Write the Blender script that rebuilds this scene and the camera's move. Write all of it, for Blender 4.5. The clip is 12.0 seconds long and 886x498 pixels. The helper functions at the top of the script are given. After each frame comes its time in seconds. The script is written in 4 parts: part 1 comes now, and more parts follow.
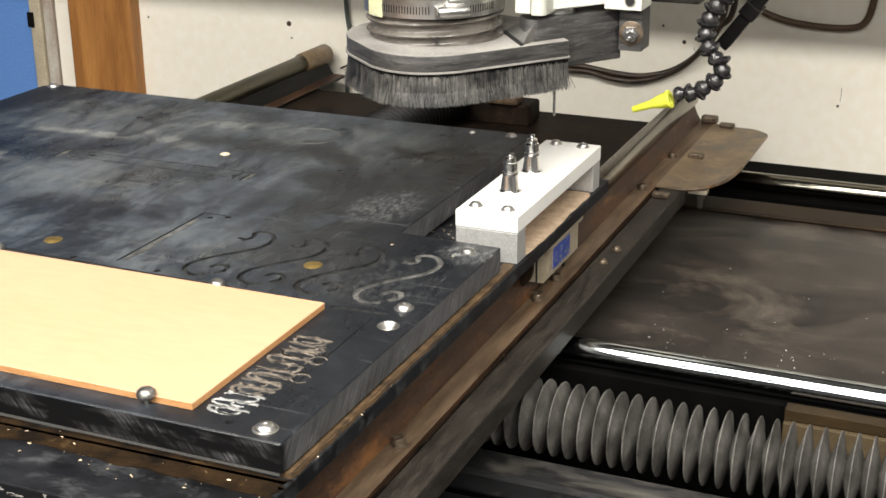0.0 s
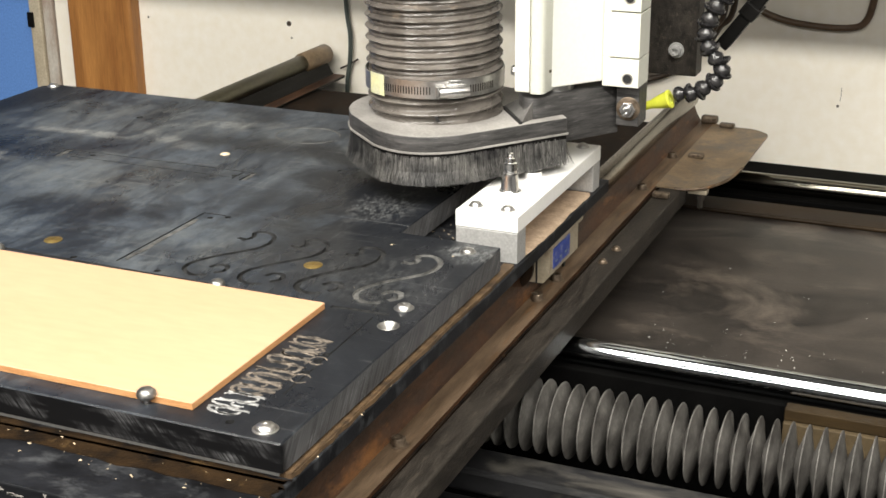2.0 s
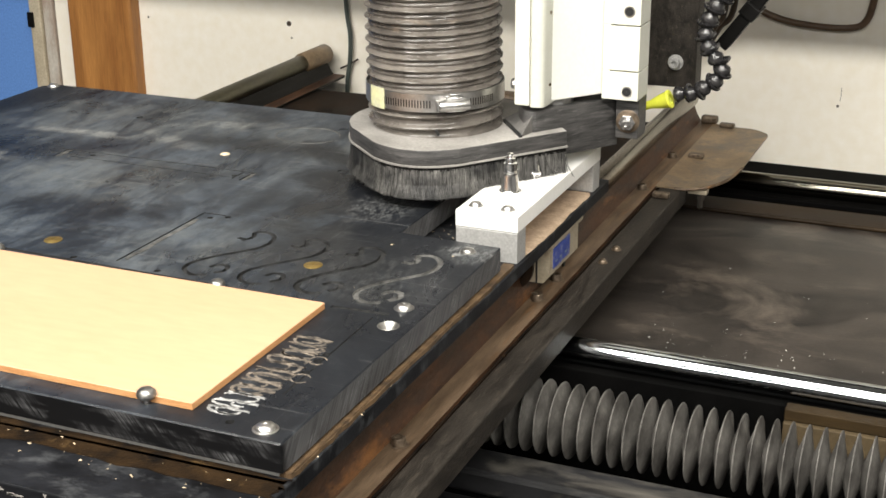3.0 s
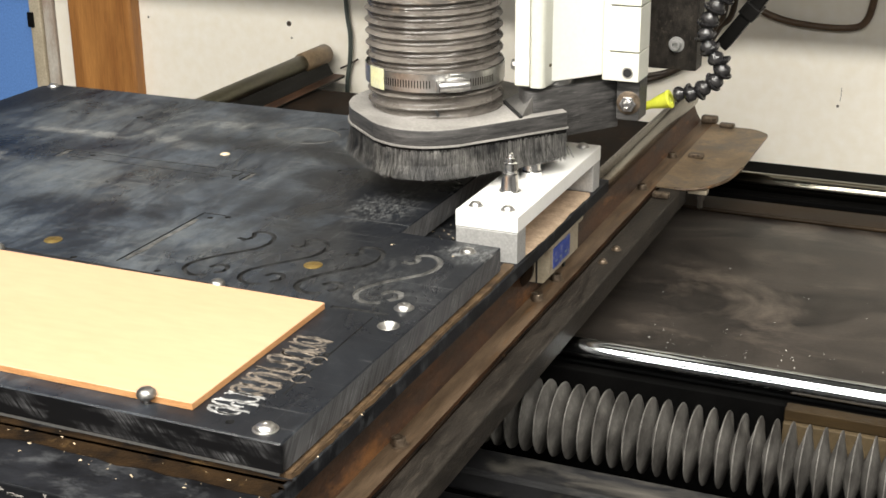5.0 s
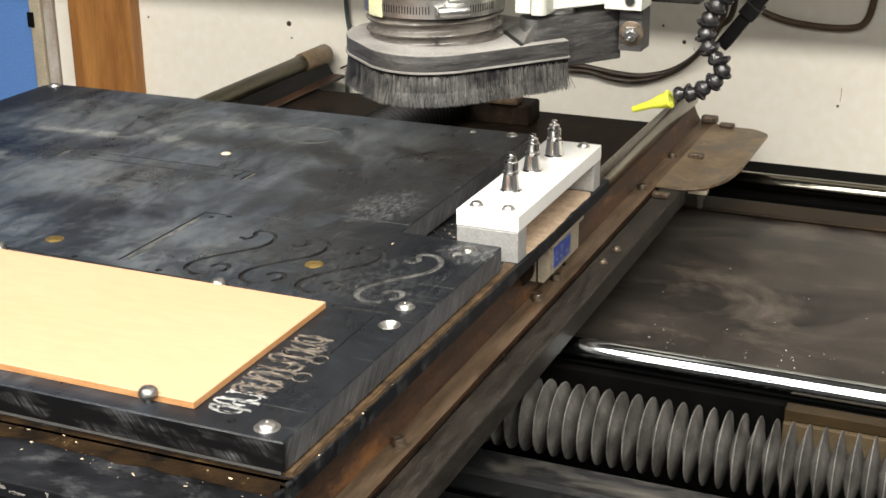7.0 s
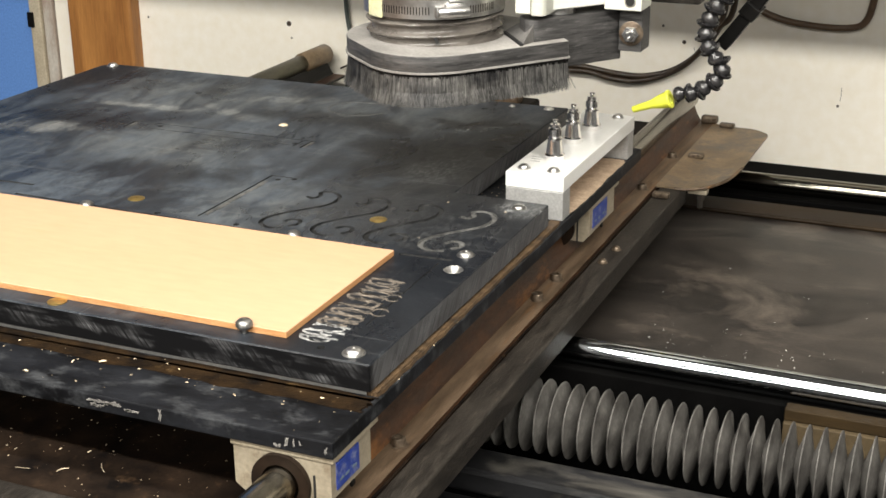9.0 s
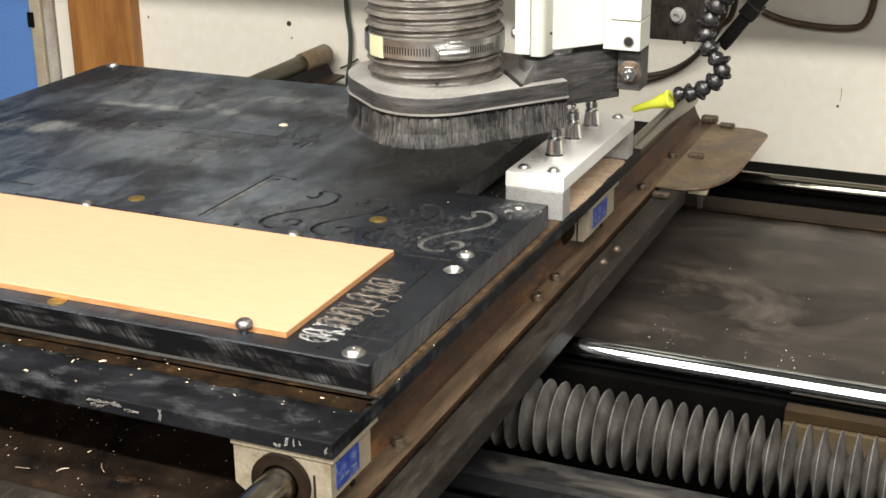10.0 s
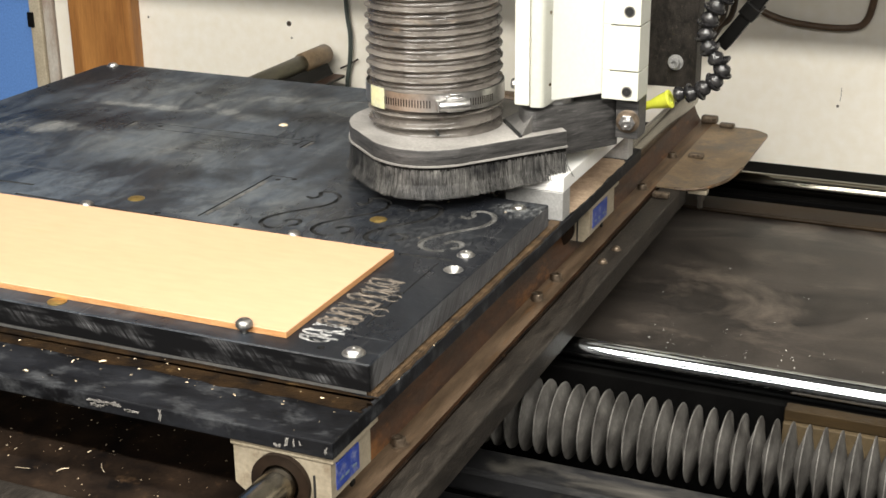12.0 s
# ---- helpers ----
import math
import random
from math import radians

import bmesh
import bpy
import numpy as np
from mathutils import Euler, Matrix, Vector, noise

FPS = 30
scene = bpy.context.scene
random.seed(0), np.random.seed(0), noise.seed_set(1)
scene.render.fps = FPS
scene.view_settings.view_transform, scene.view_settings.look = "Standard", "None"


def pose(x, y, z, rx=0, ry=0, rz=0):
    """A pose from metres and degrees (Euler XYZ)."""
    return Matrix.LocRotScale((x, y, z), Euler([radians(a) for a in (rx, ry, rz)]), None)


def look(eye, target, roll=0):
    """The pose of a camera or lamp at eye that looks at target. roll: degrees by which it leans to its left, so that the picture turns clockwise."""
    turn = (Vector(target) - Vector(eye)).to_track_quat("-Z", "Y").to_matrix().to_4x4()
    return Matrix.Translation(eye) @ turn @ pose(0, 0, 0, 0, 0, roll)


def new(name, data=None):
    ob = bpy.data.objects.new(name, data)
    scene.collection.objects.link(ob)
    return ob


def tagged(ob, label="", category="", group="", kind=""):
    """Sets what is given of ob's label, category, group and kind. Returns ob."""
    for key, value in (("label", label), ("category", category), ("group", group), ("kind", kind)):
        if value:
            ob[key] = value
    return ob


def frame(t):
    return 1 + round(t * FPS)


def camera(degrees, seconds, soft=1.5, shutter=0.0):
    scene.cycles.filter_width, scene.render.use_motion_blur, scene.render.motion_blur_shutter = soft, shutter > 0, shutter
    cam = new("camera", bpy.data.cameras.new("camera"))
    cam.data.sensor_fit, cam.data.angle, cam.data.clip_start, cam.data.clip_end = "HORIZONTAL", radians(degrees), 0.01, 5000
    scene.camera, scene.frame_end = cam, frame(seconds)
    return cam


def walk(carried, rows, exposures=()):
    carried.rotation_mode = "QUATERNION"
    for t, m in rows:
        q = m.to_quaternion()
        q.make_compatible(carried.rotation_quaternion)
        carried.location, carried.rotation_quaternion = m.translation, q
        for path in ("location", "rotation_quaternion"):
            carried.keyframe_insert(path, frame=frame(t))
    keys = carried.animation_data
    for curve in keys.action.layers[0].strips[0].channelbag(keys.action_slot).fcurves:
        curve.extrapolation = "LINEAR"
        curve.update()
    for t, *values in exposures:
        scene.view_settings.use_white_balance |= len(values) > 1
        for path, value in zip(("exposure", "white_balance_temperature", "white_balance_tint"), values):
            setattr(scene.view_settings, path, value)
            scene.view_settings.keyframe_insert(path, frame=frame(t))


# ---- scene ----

# Camera: a phone on a steady hand before the machine.
cam = camera(35.46, 12.0, soft=1.6)
EYE = (0.0, 0.0, 1.35)
VIEW = look(EYE, (-0.3738, 0.8597, 1.0017), -0.507)
walk(cam, [(0.0, VIEW), (12.0, VIEW)])

# Light: a dim room with ceiling tubes in front of and above the machine.
scene.view_settings.exposure = 0.0
world = bpy.data.worlds.new("room_air")
world.use_nodes = True
world.node_tree.nodes["Background"].inputs[0].default_value = (0.75, 0.85, 1.0, 1)
world.node_tree.nodes["Background"].inputs[1].default_value = 0.25
scene.world = world


def tube_lamp(name, at, target, size, size_y, watts, colour):
    data = bpy.data.lights.new(name, "AREA")
    data.shape, data.size, data.size_y = "RECTANGLE", size, size_y
    data.energy, data.color = watts, colour
    ob = new(name, data)
    ob.matrix_world = look(at, target)
    return ob


tube_lamp("ceiling_tube_lamp", (-0.4, 0.40, 2.5), (-0.4, 0.41, 0.0), 2.4, 0.12, 44, (1.0, 0.965, 0.89))
tube_lamp("ceiling_tube_lamp", (0.15, -0.4, 2.5), (0.15, 1.0, 0.6), 3.6, 0.09, 114, (1.0, 0.965, 0.89))
tube_lamp("ceiling_tube_lamp", (-0.1, -2.3, 2.5), (-0.1, 0.0, 0.4), 3.6, 0.2, 72, (1.0, 0.965, 0.89))

# Plan of the machine (metres).
TOP = 0.95            # top of the bed board
LOW = 0.9245          # top of the carriage plate
BASE = 0.855          # top of the rail base
SPX, SPY = -0.4095, 1.2085
TRAVEL = 0.1205
LIFT = 0.0840
RACK_TOP = 0.9671


# ---- materials ----
def material(name, colour, colour2=None, rough=0.5, metal=0.0, scale=30.0, fine=300.0, bump=0.15, stretch=(1, 1, 1),
             third=None, third_at=0.62, third_scale=8.0, rough_var=0.15, coat=0.0, random_tint=0.0, twist=0.0, gloss=0.5, grain_mix=0.35):
    m = bpy.data.materials.new(name)
    m.use_nodes = True
    nt = m.node_tree
    n, l = nt.nodes, nt.links
    bsdf = n["Principled BSDF"]
    tc = n.new("ShaderNodeTexCoord")
    mp = n.new("ShaderNodeMapping")
    mp.inputs["Scale"].default_value = stretch
    l.new(tc.outputs["Object"], mp.inputs["Vector"])
    a = n.new("ShaderNodeTexNoise")
    a.inputs["Scale"].default_value, a.inputs["Detail"].default_value, a.inputs["Roughness"].default_value = scale, 8, 0.62
    a.inputs["Distortion"].default_value = twist
    b = n.new("ShaderNodeTexNoise")
    b.inputs["Scale"].default_value, b.inputs["Detail"].default_value = fine, 4
    l.new(mp.outputs[0], a.inputs["Vector"])
    l.new(mp.outputs[0], b.inputs["Vector"])
    ramp = n.new("ShaderNodeValToRGB")
    ramp.color_ramp.elements[0].position, ramp.color_ramp.elements[1].position = 0.34, 0.68
    c2 = colour2 or tuple(v * 0.75 for v in colour)
    ramp.color_ramp.elements[0].color = (*c2, 1)
    ramp.color_ramp.elements[1].color = (*colour, 1)
    l.new(a.outputs["Fac"], ramp.inputs[0])
    out = ramp.outputs[0]
    grain = n.new("ShaderNodeMix")
    grain.data_type, grain.blend_type = "RGBA", "OVERLAY"
    grain.inputs[0].default_value = grain_mix
    l.new(out, grain.inputs[6])
    l.new(b.outputs["Fac"], grain.inputs[7])
    out = grain.outputs[2]
    if third:
        d = n.new("ShaderNodeTexNoise")
        d.inputs["Scale"].default_value, d.inputs["Detail"].default_value, d.inputs["Roughness"].default_value = third_scale, 7, 0.7
        d.inputs["Distortion"].default_value = twist
        l.new(mp.outputs[0], d.inputs["Vector"])
        r2 = n.new("ShaderNodeValToRGB")
        r2.color_ramp.elements[0].position, r2.color_ramp.elements[1].position = third_at - 0.08, third_at + 0.08
        l.new(d.outputs["Fac"], r2.inputs[0])
        mx = n.new("ShaderNodeMix")
        mx.data_type = "RGBA"
        l.new(r2.outputs[0], mx.inputs[0])
        l.new(out, mx.inputs[6])
        mx.inputs[7].default_value = (*third, 1)
        out = mx.outputs[2]
    if random_tint:
        oi = n.new("ShaderNodeNewGeometry")
        hs = n.new("ShaderNodeHueSaturation")
        mr = n.new("ShaderNodeMapRange")
        mr.inputs[3].default_value, mr.inputs[4].default_value = 1 - random_tint, 1 + random_tint
        l.new(oi.outputs["Random Per Island"], mr.inputs[0])
        l.new(mr.outputs[0], hs.inputs["Value"])
        l.new(out, hs.inputs["Color"])
        out = hs.outputs[0]
    l.new(out, bsdf.inputs["Base Color"])
    rr = n.new("ShaderNodeMapRange")
    rr.inputs[3].default_value, rr.inputs[4].default_value = max(0.03, rough - rough_var), min(1, rough + rough_var)
    l.new(a.outputs["Fac"], rr.inputs[0])
    l.new(rr.outputs[0], bsdf.inputs["Roughness"])
    bsdf.inputs["Metallic"].default_value = metal
    bsdf.inputs["Specular IOR Level"].default_value = gloss
    if coat:
        bsdf.inputs["Coat Weight"].default_value = coat
    if bump:
        bp = n.new("ShaderNodeBump")
        bp.inputs["Strength"].default_value, bp.inputs["Distance"].default_value = bump, 0.001
        l.new(b.outputs["Fac"], bp.inputs["Height"])
        l.new(bp.outputs[0], bsdf.inputs["Normal"])
    return m


def board_material():
    """Black plastic with cloudy dust, rubbed patches and fine scratches."""
    m = bpy.data.materials.new("scuffed_black_board")
    m.use_nodes = True
    n, l = m.node_tree.nodes, m.node_tree.links
    bsdf = n["Principled BSDF"]
    tc = n.new("ShaderNodeTexCoord")

    def noise_of(scale, stretch, turn, detail=8, rough=0.6, twist=0.0):
        mp = n.new("ShaderNodeMapping")
        mp.inputs["Scale"].default_value = stretch
        mp.inputs["Rotation"].default_value = (0, 0, radians(turn))
        t = n.new("ShaderNodeTexNoise")
        t.inputs["Scale"].default_value, t.inputs["Detail"].default_value = scale, detail
        t.inputs["Roughness"].default_value, t.inputs["Distortion"].default_value = rough, twist
        l.new(tc.outputs["Object"], mp.inputs["Vector"])
        l.new(mp.outputs[0], t.inputs["Vector"])
        return t.outputs["Fac"]

    def ramp_of(fac, a, b, top=1.0):
        r = n.new("ShaderNodeMapRange")
        r.interpolation_type = "SMOOTHSTEP"
        r.inputs[1].default_value, r.inputs[2].default_value, r.inputs[4].default_value = a, b, top
        l.new(fac, r.inputs[0])
        return r.outputs[0]

    def mix(fac, a, b):
        x = n.new("ShaderNodeMix")
        x.data_type = "RGBA"
        l.new(fac, x.inputs[0])
        if isinstance(a, tuple):
            x.inputs[6].default_value = (*a, 1)
        else:
            l.new(a, x.inputs[6])
        x.inputs[7].default_value = (*b, 1)
        return x.outputs[2]

    def times(a, b):
        x = n.new("ShaderNodeMath")
        x.operation = "MULTIPLY"
        l.new(a, x.inputs[0])
        l.new(b, x.inputs[1])
        return x.outputs[0]

    clouds = ramp_of(noise_of(8, (1.3, 0.7, 1), 15, 14, 0.74, 0.5), 0.38, 0.64)
    wipes = ramp_of(noise_of(15, (1.5, 0.6, 1), -35, 14, 0.82, 0.7), 0.48, 0.68, 0.6)
    streaks = ramp_of(noise_of(13, (0.7, 1.5, 1), -32, 14, 0.82, 0.6), 0.53, 0.68, 0.5)
    rubs = ramp_of(noise_of(9, (1.3, 0.7, 1), 35, 14, 0.85, 0.8), 0.59, 0.72, 0.6)
    oily = ramp_of(noise_of(9, (1.3, 0.7, 1), 60, 14, 0.76, 0.5), 0.50, 0.62, 0.75)
    scratch = ramp_of(noise_of(60, (0.06, 7, 1), 52, 3, 0.5), 0.66, 0.75, 0.45)
    scratch2 = ramp_of(noise_of(70, (7, 0.06, 1), 25, 3, 0.5), 0.68, 0.76, 0.4)
    scratch3 = ramp_of(noise_of(80, (0.10, 5, 1), -12, 3, 0.5), 0.65, 0.74, 0.35)
    mottle = ramp_of(noise_of(42, (1.5, 0.65, 1), 15, 12, 0.82, 0.4), 0.42, 0.62, 0.7)
    specks = ramp_of(noise_of(190, (1, 1, 1), 0, 6, 0.7), 0.56, 0.74, 0.35)
    grit = ramp_of(noise_of(520, (1, 1, 1), 0, 2), 0.68, 0.8, 0.5)
    wisps = ramp_of(noise_of(20, (1.4, 0.6, 1), 12, 14, 0.84, 0.8), 0.40, 0.64)
    scour = ramp_of(noise_of(230, (1.4, 0.6, 1), 38, 8, 0.75), 0.42, 0.72)
    c = mix(clouds, (0.0105, 0.0140, 0.0210), (0.074, 0.087, 0.104))
    c = mix(wipes, c, (0.125, 0.140, 0.150))
    c = mix(streaks, c, (0.140, 0.152, 0.155))
    c = mix(mottle, c, (0.018, 0.023, 0.031))
    c = mix(oily, c, (0.012, 0.014, 0.018))
    c = mix(rubs, c, (0.20, 0.21, 0.21))
    wobble = noise_of(22, (1, 1, 1), 0, 12, 0.78, 0.4)

    def ragged_spot(x, y, rx, ry, turn, strength):
        """A paler or darker spot with a ragged border."""
        mp = n.new("ShaderNodeMapping")
        mp.vector_type = "TEXTURE"
        mp.inputs["Location"].default_value = (x, y, TOP)
        mp.inputs["Rotation"].default_value = (0, 0, radians(turn))
        mp.inputs["Scale"].default_value = (rx, ry, 1000)
        l.new(tc.outputs["Object"], mp.inputs["Vector"])
        ln = n.new("ShaderNodeVectorMath")
        ln.operation = "LENGTH"
        l.new(mp.outputs[0], ln.inputs[0])
        ad = n.new("ShaderNodeMath")
        ad.operation = "MULTIPLY_ADD"
        l.new(wobble, ad.inputs[0])
        ad.inputs[1].default_value = 2.4
        l.new(ln.outputs["Value"], ad.inputs[2])
        return ramp_of(ad.outputs[0], 2.35, 1.55, strength)

    # Pale haze, then dark spots, then worn spots.
    for spot in ((-0.60, 1.24, 0.20, 0.085, 0, 0.6), (-0.90, 1.23, 0.20, 0.09, 0, 0.5), (-0.84, 1.05, 0.12, 0.09, 10, 0.5), (-0.63, 0.90, 0.06, 0.09, 0, 0.4)):
        c = mix(times(ragged_spot(*spot), wisps), c, (0.150, 0.160, 0.158))
    for spot in ((-0.475, 0.99, 0.150, 0.130, 0, 0.95), (-0.58, 1.12, 0.09, 0.05, -10, 0.85), (-0.489, 1.19, 0.040, 0.10, 0, 0.75), (-0.515, 1.10, 0.12, 0.11, 0, 0.95), (-1.085, 1.28, 0.04, 0.12, 0, 0.9),
                 (-0.415, 0.78, 0.09, 0.30, 0, 0.92), (-0.62, 1.04, 0.07, 0.045, 20, 0.6), (-0.46, 0.90, 0.07, 0.07, 0, 0.6), (-0.74, 1.20, 0.09, 0.030, 0, 0.7),
                 (-0.66, 1.20, 0.060, 0.016, -42, 0.8), (-0.625, 1.19, 0.065, 0.016, -45, 0.85), (-0.80, 0.96, 0.09, 0.05, 0, 0.5), (-0.96, 1.10, 0.08, 0.03, 0, 0.5), (-0.72, 0.645, 0.55, 0.035, 0, 0.55), (-0.42, 0.66, 0.10, 0.06, 0, 0.6)):
        c = mix(ragged_spot(*spot), c, (0.0085, 0.0095, 0.0120))
    for spot in ((-0.520, 1.065, 0.034, 0.060, 0, 0.45), (-0.405, 0.985, 0.026, 0.026, 0, 1.0), (-0.56, 0.945, 0.11, 0.06, 0, 0.08), (-0.45, 0.90, 0.06, 0.06, 0, 0.16)):
        c = mix(times(ragged_spot(*spot), scour), c, (0.30, 0.305, 0.30))
    for spot in ((-0.93, 1.1755, 0.090, 0.012, 3, 0.5), (-0.995, 1.058, 0.060, 0.030, 10, 0.5), (-0.83, 1.185, 0.07, 0.014, -25, 0.4), (-0.79, 1.262, 0.08, 0.016, 20, 0.4)):
        c = mix(times(ragged_spot(*spot), wisps), c, (0.34, 0.34, 0.32))
    for spot in ((-0.548, 1.243, 0.050, 0.013, 45, 0.9), (-0.520, 1.248, 0.055, 0.011, 20, 0.9), (-0.575, 1.235, 0.04, 0.013, -20, 0.85)):
        c = mix(ragged_spot(*spot), c, (0.010, 0.011, 0.013))
    c = mix(scratch, c, (0.19, 0.19, 0.19))
    c = mix(scratch2, c, (0.19, 0.19, 0.19))
    c = mix(scratch3, c, (0.20, 0.20, 0.20))
    c = mix(specks, c, (0.060, 0.062, 0.066))
    c = mix(grit, c, (0.12, 0.115, 0.10))
    l.new(c, bsdf.inputs["Base Color"])
    bsdf.inputs["Specular IOR Level"].default_value = 0.22
    r = n.new("ShaderNodeMapRange")
    r.inputs[3].default_value, r.inputs[4].default_value = 0.26, 0.46
    l.new(clouds, r.inputs[0])
    l.new(r.outputs[0], bsdf.inputs["Roughness"])
    bp = n.new("ShaderNodeBump")
    bp.inputs["Strength"].default_value, bp.inputs["Distance"].default_value = 0.12, 0.0006
    l.new(streaks, bp.inputs["Height"])
    l.new(bp.outputs[0], bsdf.inputs["Normal"])
    return m


def sawn_material():
    """Black plastic edge with slanting saw marks."""
    m = bpy.data.materials.new("sawn_black_edge")
    m.use_nodes = True
    n, l = m.node_tree.nodes, m.node_tree.links
    bsdf = n["Principled BSDF"]
    tc = n.new("ShaderNodeTexCoord")
    sep = n.new("ShaderNodeSeparateXYZ")
    l.new(tc.outputs["Object"], sep.inputs[0])

    def maths(op, a, b):
        x = n.new("ShaderNodeMath")
        x.operation = op
        for k, v in enumerate((a, b)):
            if isinstance(v, (int, float)):
                x.inputs[k].default_value = v
            else:
                l.new(v, x.inputs[k])
        return x.outputs[0]

    along = maths("SUBTRACT", sep.outputs[1], sep.outputs[0])
    u = maths("SUBTRACT", along, maths("MULTIPLY", sep.outputs[2], 0.75))

    def streak(k_u, k_z, lo, hi):
        co = n.new("ShaderNodeCombineXYZ")
        l.new(maths("MULTIPLY", u, k_u), co.inputs[0])
        l.new(maths("MULTIPLY", sep.outputs[2], k_z), co.inputs[1])
        t = n.new("ShaderNodeTexNoise")
        t.inputs["Scale"].default_value, t.inputs["Detail"].default_value = 1.0, 6
        l.new(co.outputs[0], t.inputs["Vector"])
        r = n.new("ShaderNodeMapRange")
        r.inputs[1].default_value, r.inputs[2].default_value = lo, hi
        l.new(t.outputs["Fac"], r.inputs[0])
        return r.outputs[0]

    fac = maths("MULTIPLY", streak(900, 40, 0.40, 0.78), streak(34, 60, 0.36, 0.66))
    # Zero on the front edge; edges behind it turn paler and more marked.
    worn = n.new("ShaderNodeMapRange")
    worn.inputs[1].default_value, worn.inputs[2].default_value = 0.6415, 0.648
    worn.inputs[3].default_value, worn.inputs[4].default_value = 0.0, 1.0
    l.new(sep.outputs[1], worn.inputs[0])
    patch = streak(22, 95, 0.48, 0.72)
    fac = maths("MULTIPLY", fac, maths("MAXIMUM", worn.outputs[0], patch))
    fac = maths("MAXIMUM", fac, maths("MULTIPLY", worn.outputs[0], maths("MULTIPLY", streak(300, 20, 0.25, 0.75), 0.42)))
    mx = n.new("ShaderNodeMix")
    mx.data_type = "RGBA"
    l.new(fac, mx.inputs[0])
    mx.inputs[6].default_value, mx.inputs[7].default_value = (0.0055, 0.0055, 0.006, 1), (0.32, 0.32, 0.33, 1)
    l.new(mx.outputs[2], bsdf.inputs["Base Color"])
    bsdf.inputs["Roughness"].default_value = 0.42
    bsdf.inputs["Specular IOR Level"].default_value = 0.15
    bp = n.new("ShaderNodeBump")
    bp.inputs["Strength"].default_value, bp.inputs["Distance"].default_value = 0.5, 0.0005
    l.new(fac, bp.inputs["Height"])
    l.new(bp.outputs[0], bsdf.inputs["Normal"])
    return m


M_board = board_material()
M_boardedge = sawn_material()
M_cutpale = material("pale_cut_groove", (0.135, 0.132, 0.125), (0.030, 0.030, 0.029), 0.55, scale=110)
# Cut faces painted dark, with the shadow inside the grooves in the colour.
M_cutshade = material("shaded_cut_groove", (0.040, 0.040, 0.040), (0.007, 0.007, 0.007), 0.5, scale=120, gloss=0.3)
M_grit = material("dull_steel", (0.40, 0.39, 0.37), (0.20, 0.195, 0.185), 0.36, 0.9, scale=120, bump=0.1)
M_groove = material("cut_groove", (0.030, 0.030, 0.030), (0.008, 0.008, 0.008), 0.6, scale=60)
M_pale = material("pale_scuffed_cut", (0.21, 0.175, 0.14), (0.012, 0.012, 0.013), 0.55, scale=130, stretch=(1, 2.0, 1))
M_scratch = material("white_scraped_plastic", (0.50, 0.50, 0.49), (0.03, 0.03, 0.03), 0.45, scale=150, stretch=(1, 2.5, 1))
M_wood = material("pale_veneer", (0.530, 0.325, 0.196), (0.508, 0.306, 0.179), 0.55, scale=4, fine=60, bump=0.02, stretch=(0.7, 2.5, 4), rough_var=0.06, grain_mix=0.08, third=(0.49, 0.295, 0.158), third_at=0.66, third_scale=5)
M_woodedge = material("plywood_edge", (0.58, 0.31, 0.135), (0.46, 0.22, 0.085), 0.6, scale=40, stretch=(1, 1, 6))
M_steel = material("bright_steel", (0.66, 0.65, 0.63), (0.48, 0.47, 0.46), 0.36, 1.0, scale=60, bump=0.05)
M_chrome = material("chromed_steel", (0.96, 0.95, 0.94), (0.90, 0.89, 0.88), 0.19, 1.0, scale=60, bump=0.02, rough_var=0.05)
M_polished = material("polished_shaft", (0.52, 0.54, 0.56), (0.44, 0.46, 0.48), 0.11, 1.0, scale=30, bump=0.02, stretch=(0.1, 1, 1), rough_var=0.05)
M_dullshaft = material("oily_steel_shaft", (0.40, 0.36, 0.29), (0.20, 0.175, 0.13), 0.22, 1.0, scale=22, bump=0.04, third=(0.13, 0.09, 0.05), third_at=0.60, third_scale=14, rough_var=0.08, stretch=(1, 0.4, 1))
M_alu = material("machined_aluminium", (0.47, 0.465, 0.455), (0.38, 0.375, 0.365), 0.42, 0.35, scale=25, fine=500, bump=0.08)
M_white = material("white_plastic", (0.86, 0.85, 0.82), (0.80, 0.79, 0.76), 0.4, scale=20, bump=0.04)
M_cream = material("cream_casting", (0.34, 0.295, 0.22), (0.25, 0.21, 0.15), 0.55, scale=30, third=(0.13, 0.08, 0.04), third_at=0.66, third_scale=25)
M_blue = material("blue_label", (0.03, 0.06, 0.32), (0.02, 0.04, 0.2), 0.45, scale=60, third=(0.22, 0.24, 0.34), third_at=0.6, third_scale=110)
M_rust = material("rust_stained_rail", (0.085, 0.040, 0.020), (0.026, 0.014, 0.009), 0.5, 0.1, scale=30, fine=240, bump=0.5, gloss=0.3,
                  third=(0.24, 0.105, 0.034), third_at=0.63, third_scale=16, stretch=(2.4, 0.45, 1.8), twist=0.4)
M_bar = material("dark_grey_bar", (0.040, 0.034, 0.028), (0.012, 0.010, 0.0085), 0.5, 0.1, scale=46, fine=400, bump=0.6, third=(0.068, 0.056, 0.044), third_at=0.64, third_scale=110,
                 stretch=(2.6, 0.45, 1.6), gloss=0.25)
M_carriage = material("black_painted_plate", (0.015, 0.016, 0.019), (0.003, 0.003, 0.0035), 0.5, gloss=0.12, scale=22, third=(0.048, 0.050, 0.053), third_at=0.60, third_scale=38, stretch=(0.7, 1.3, 1))
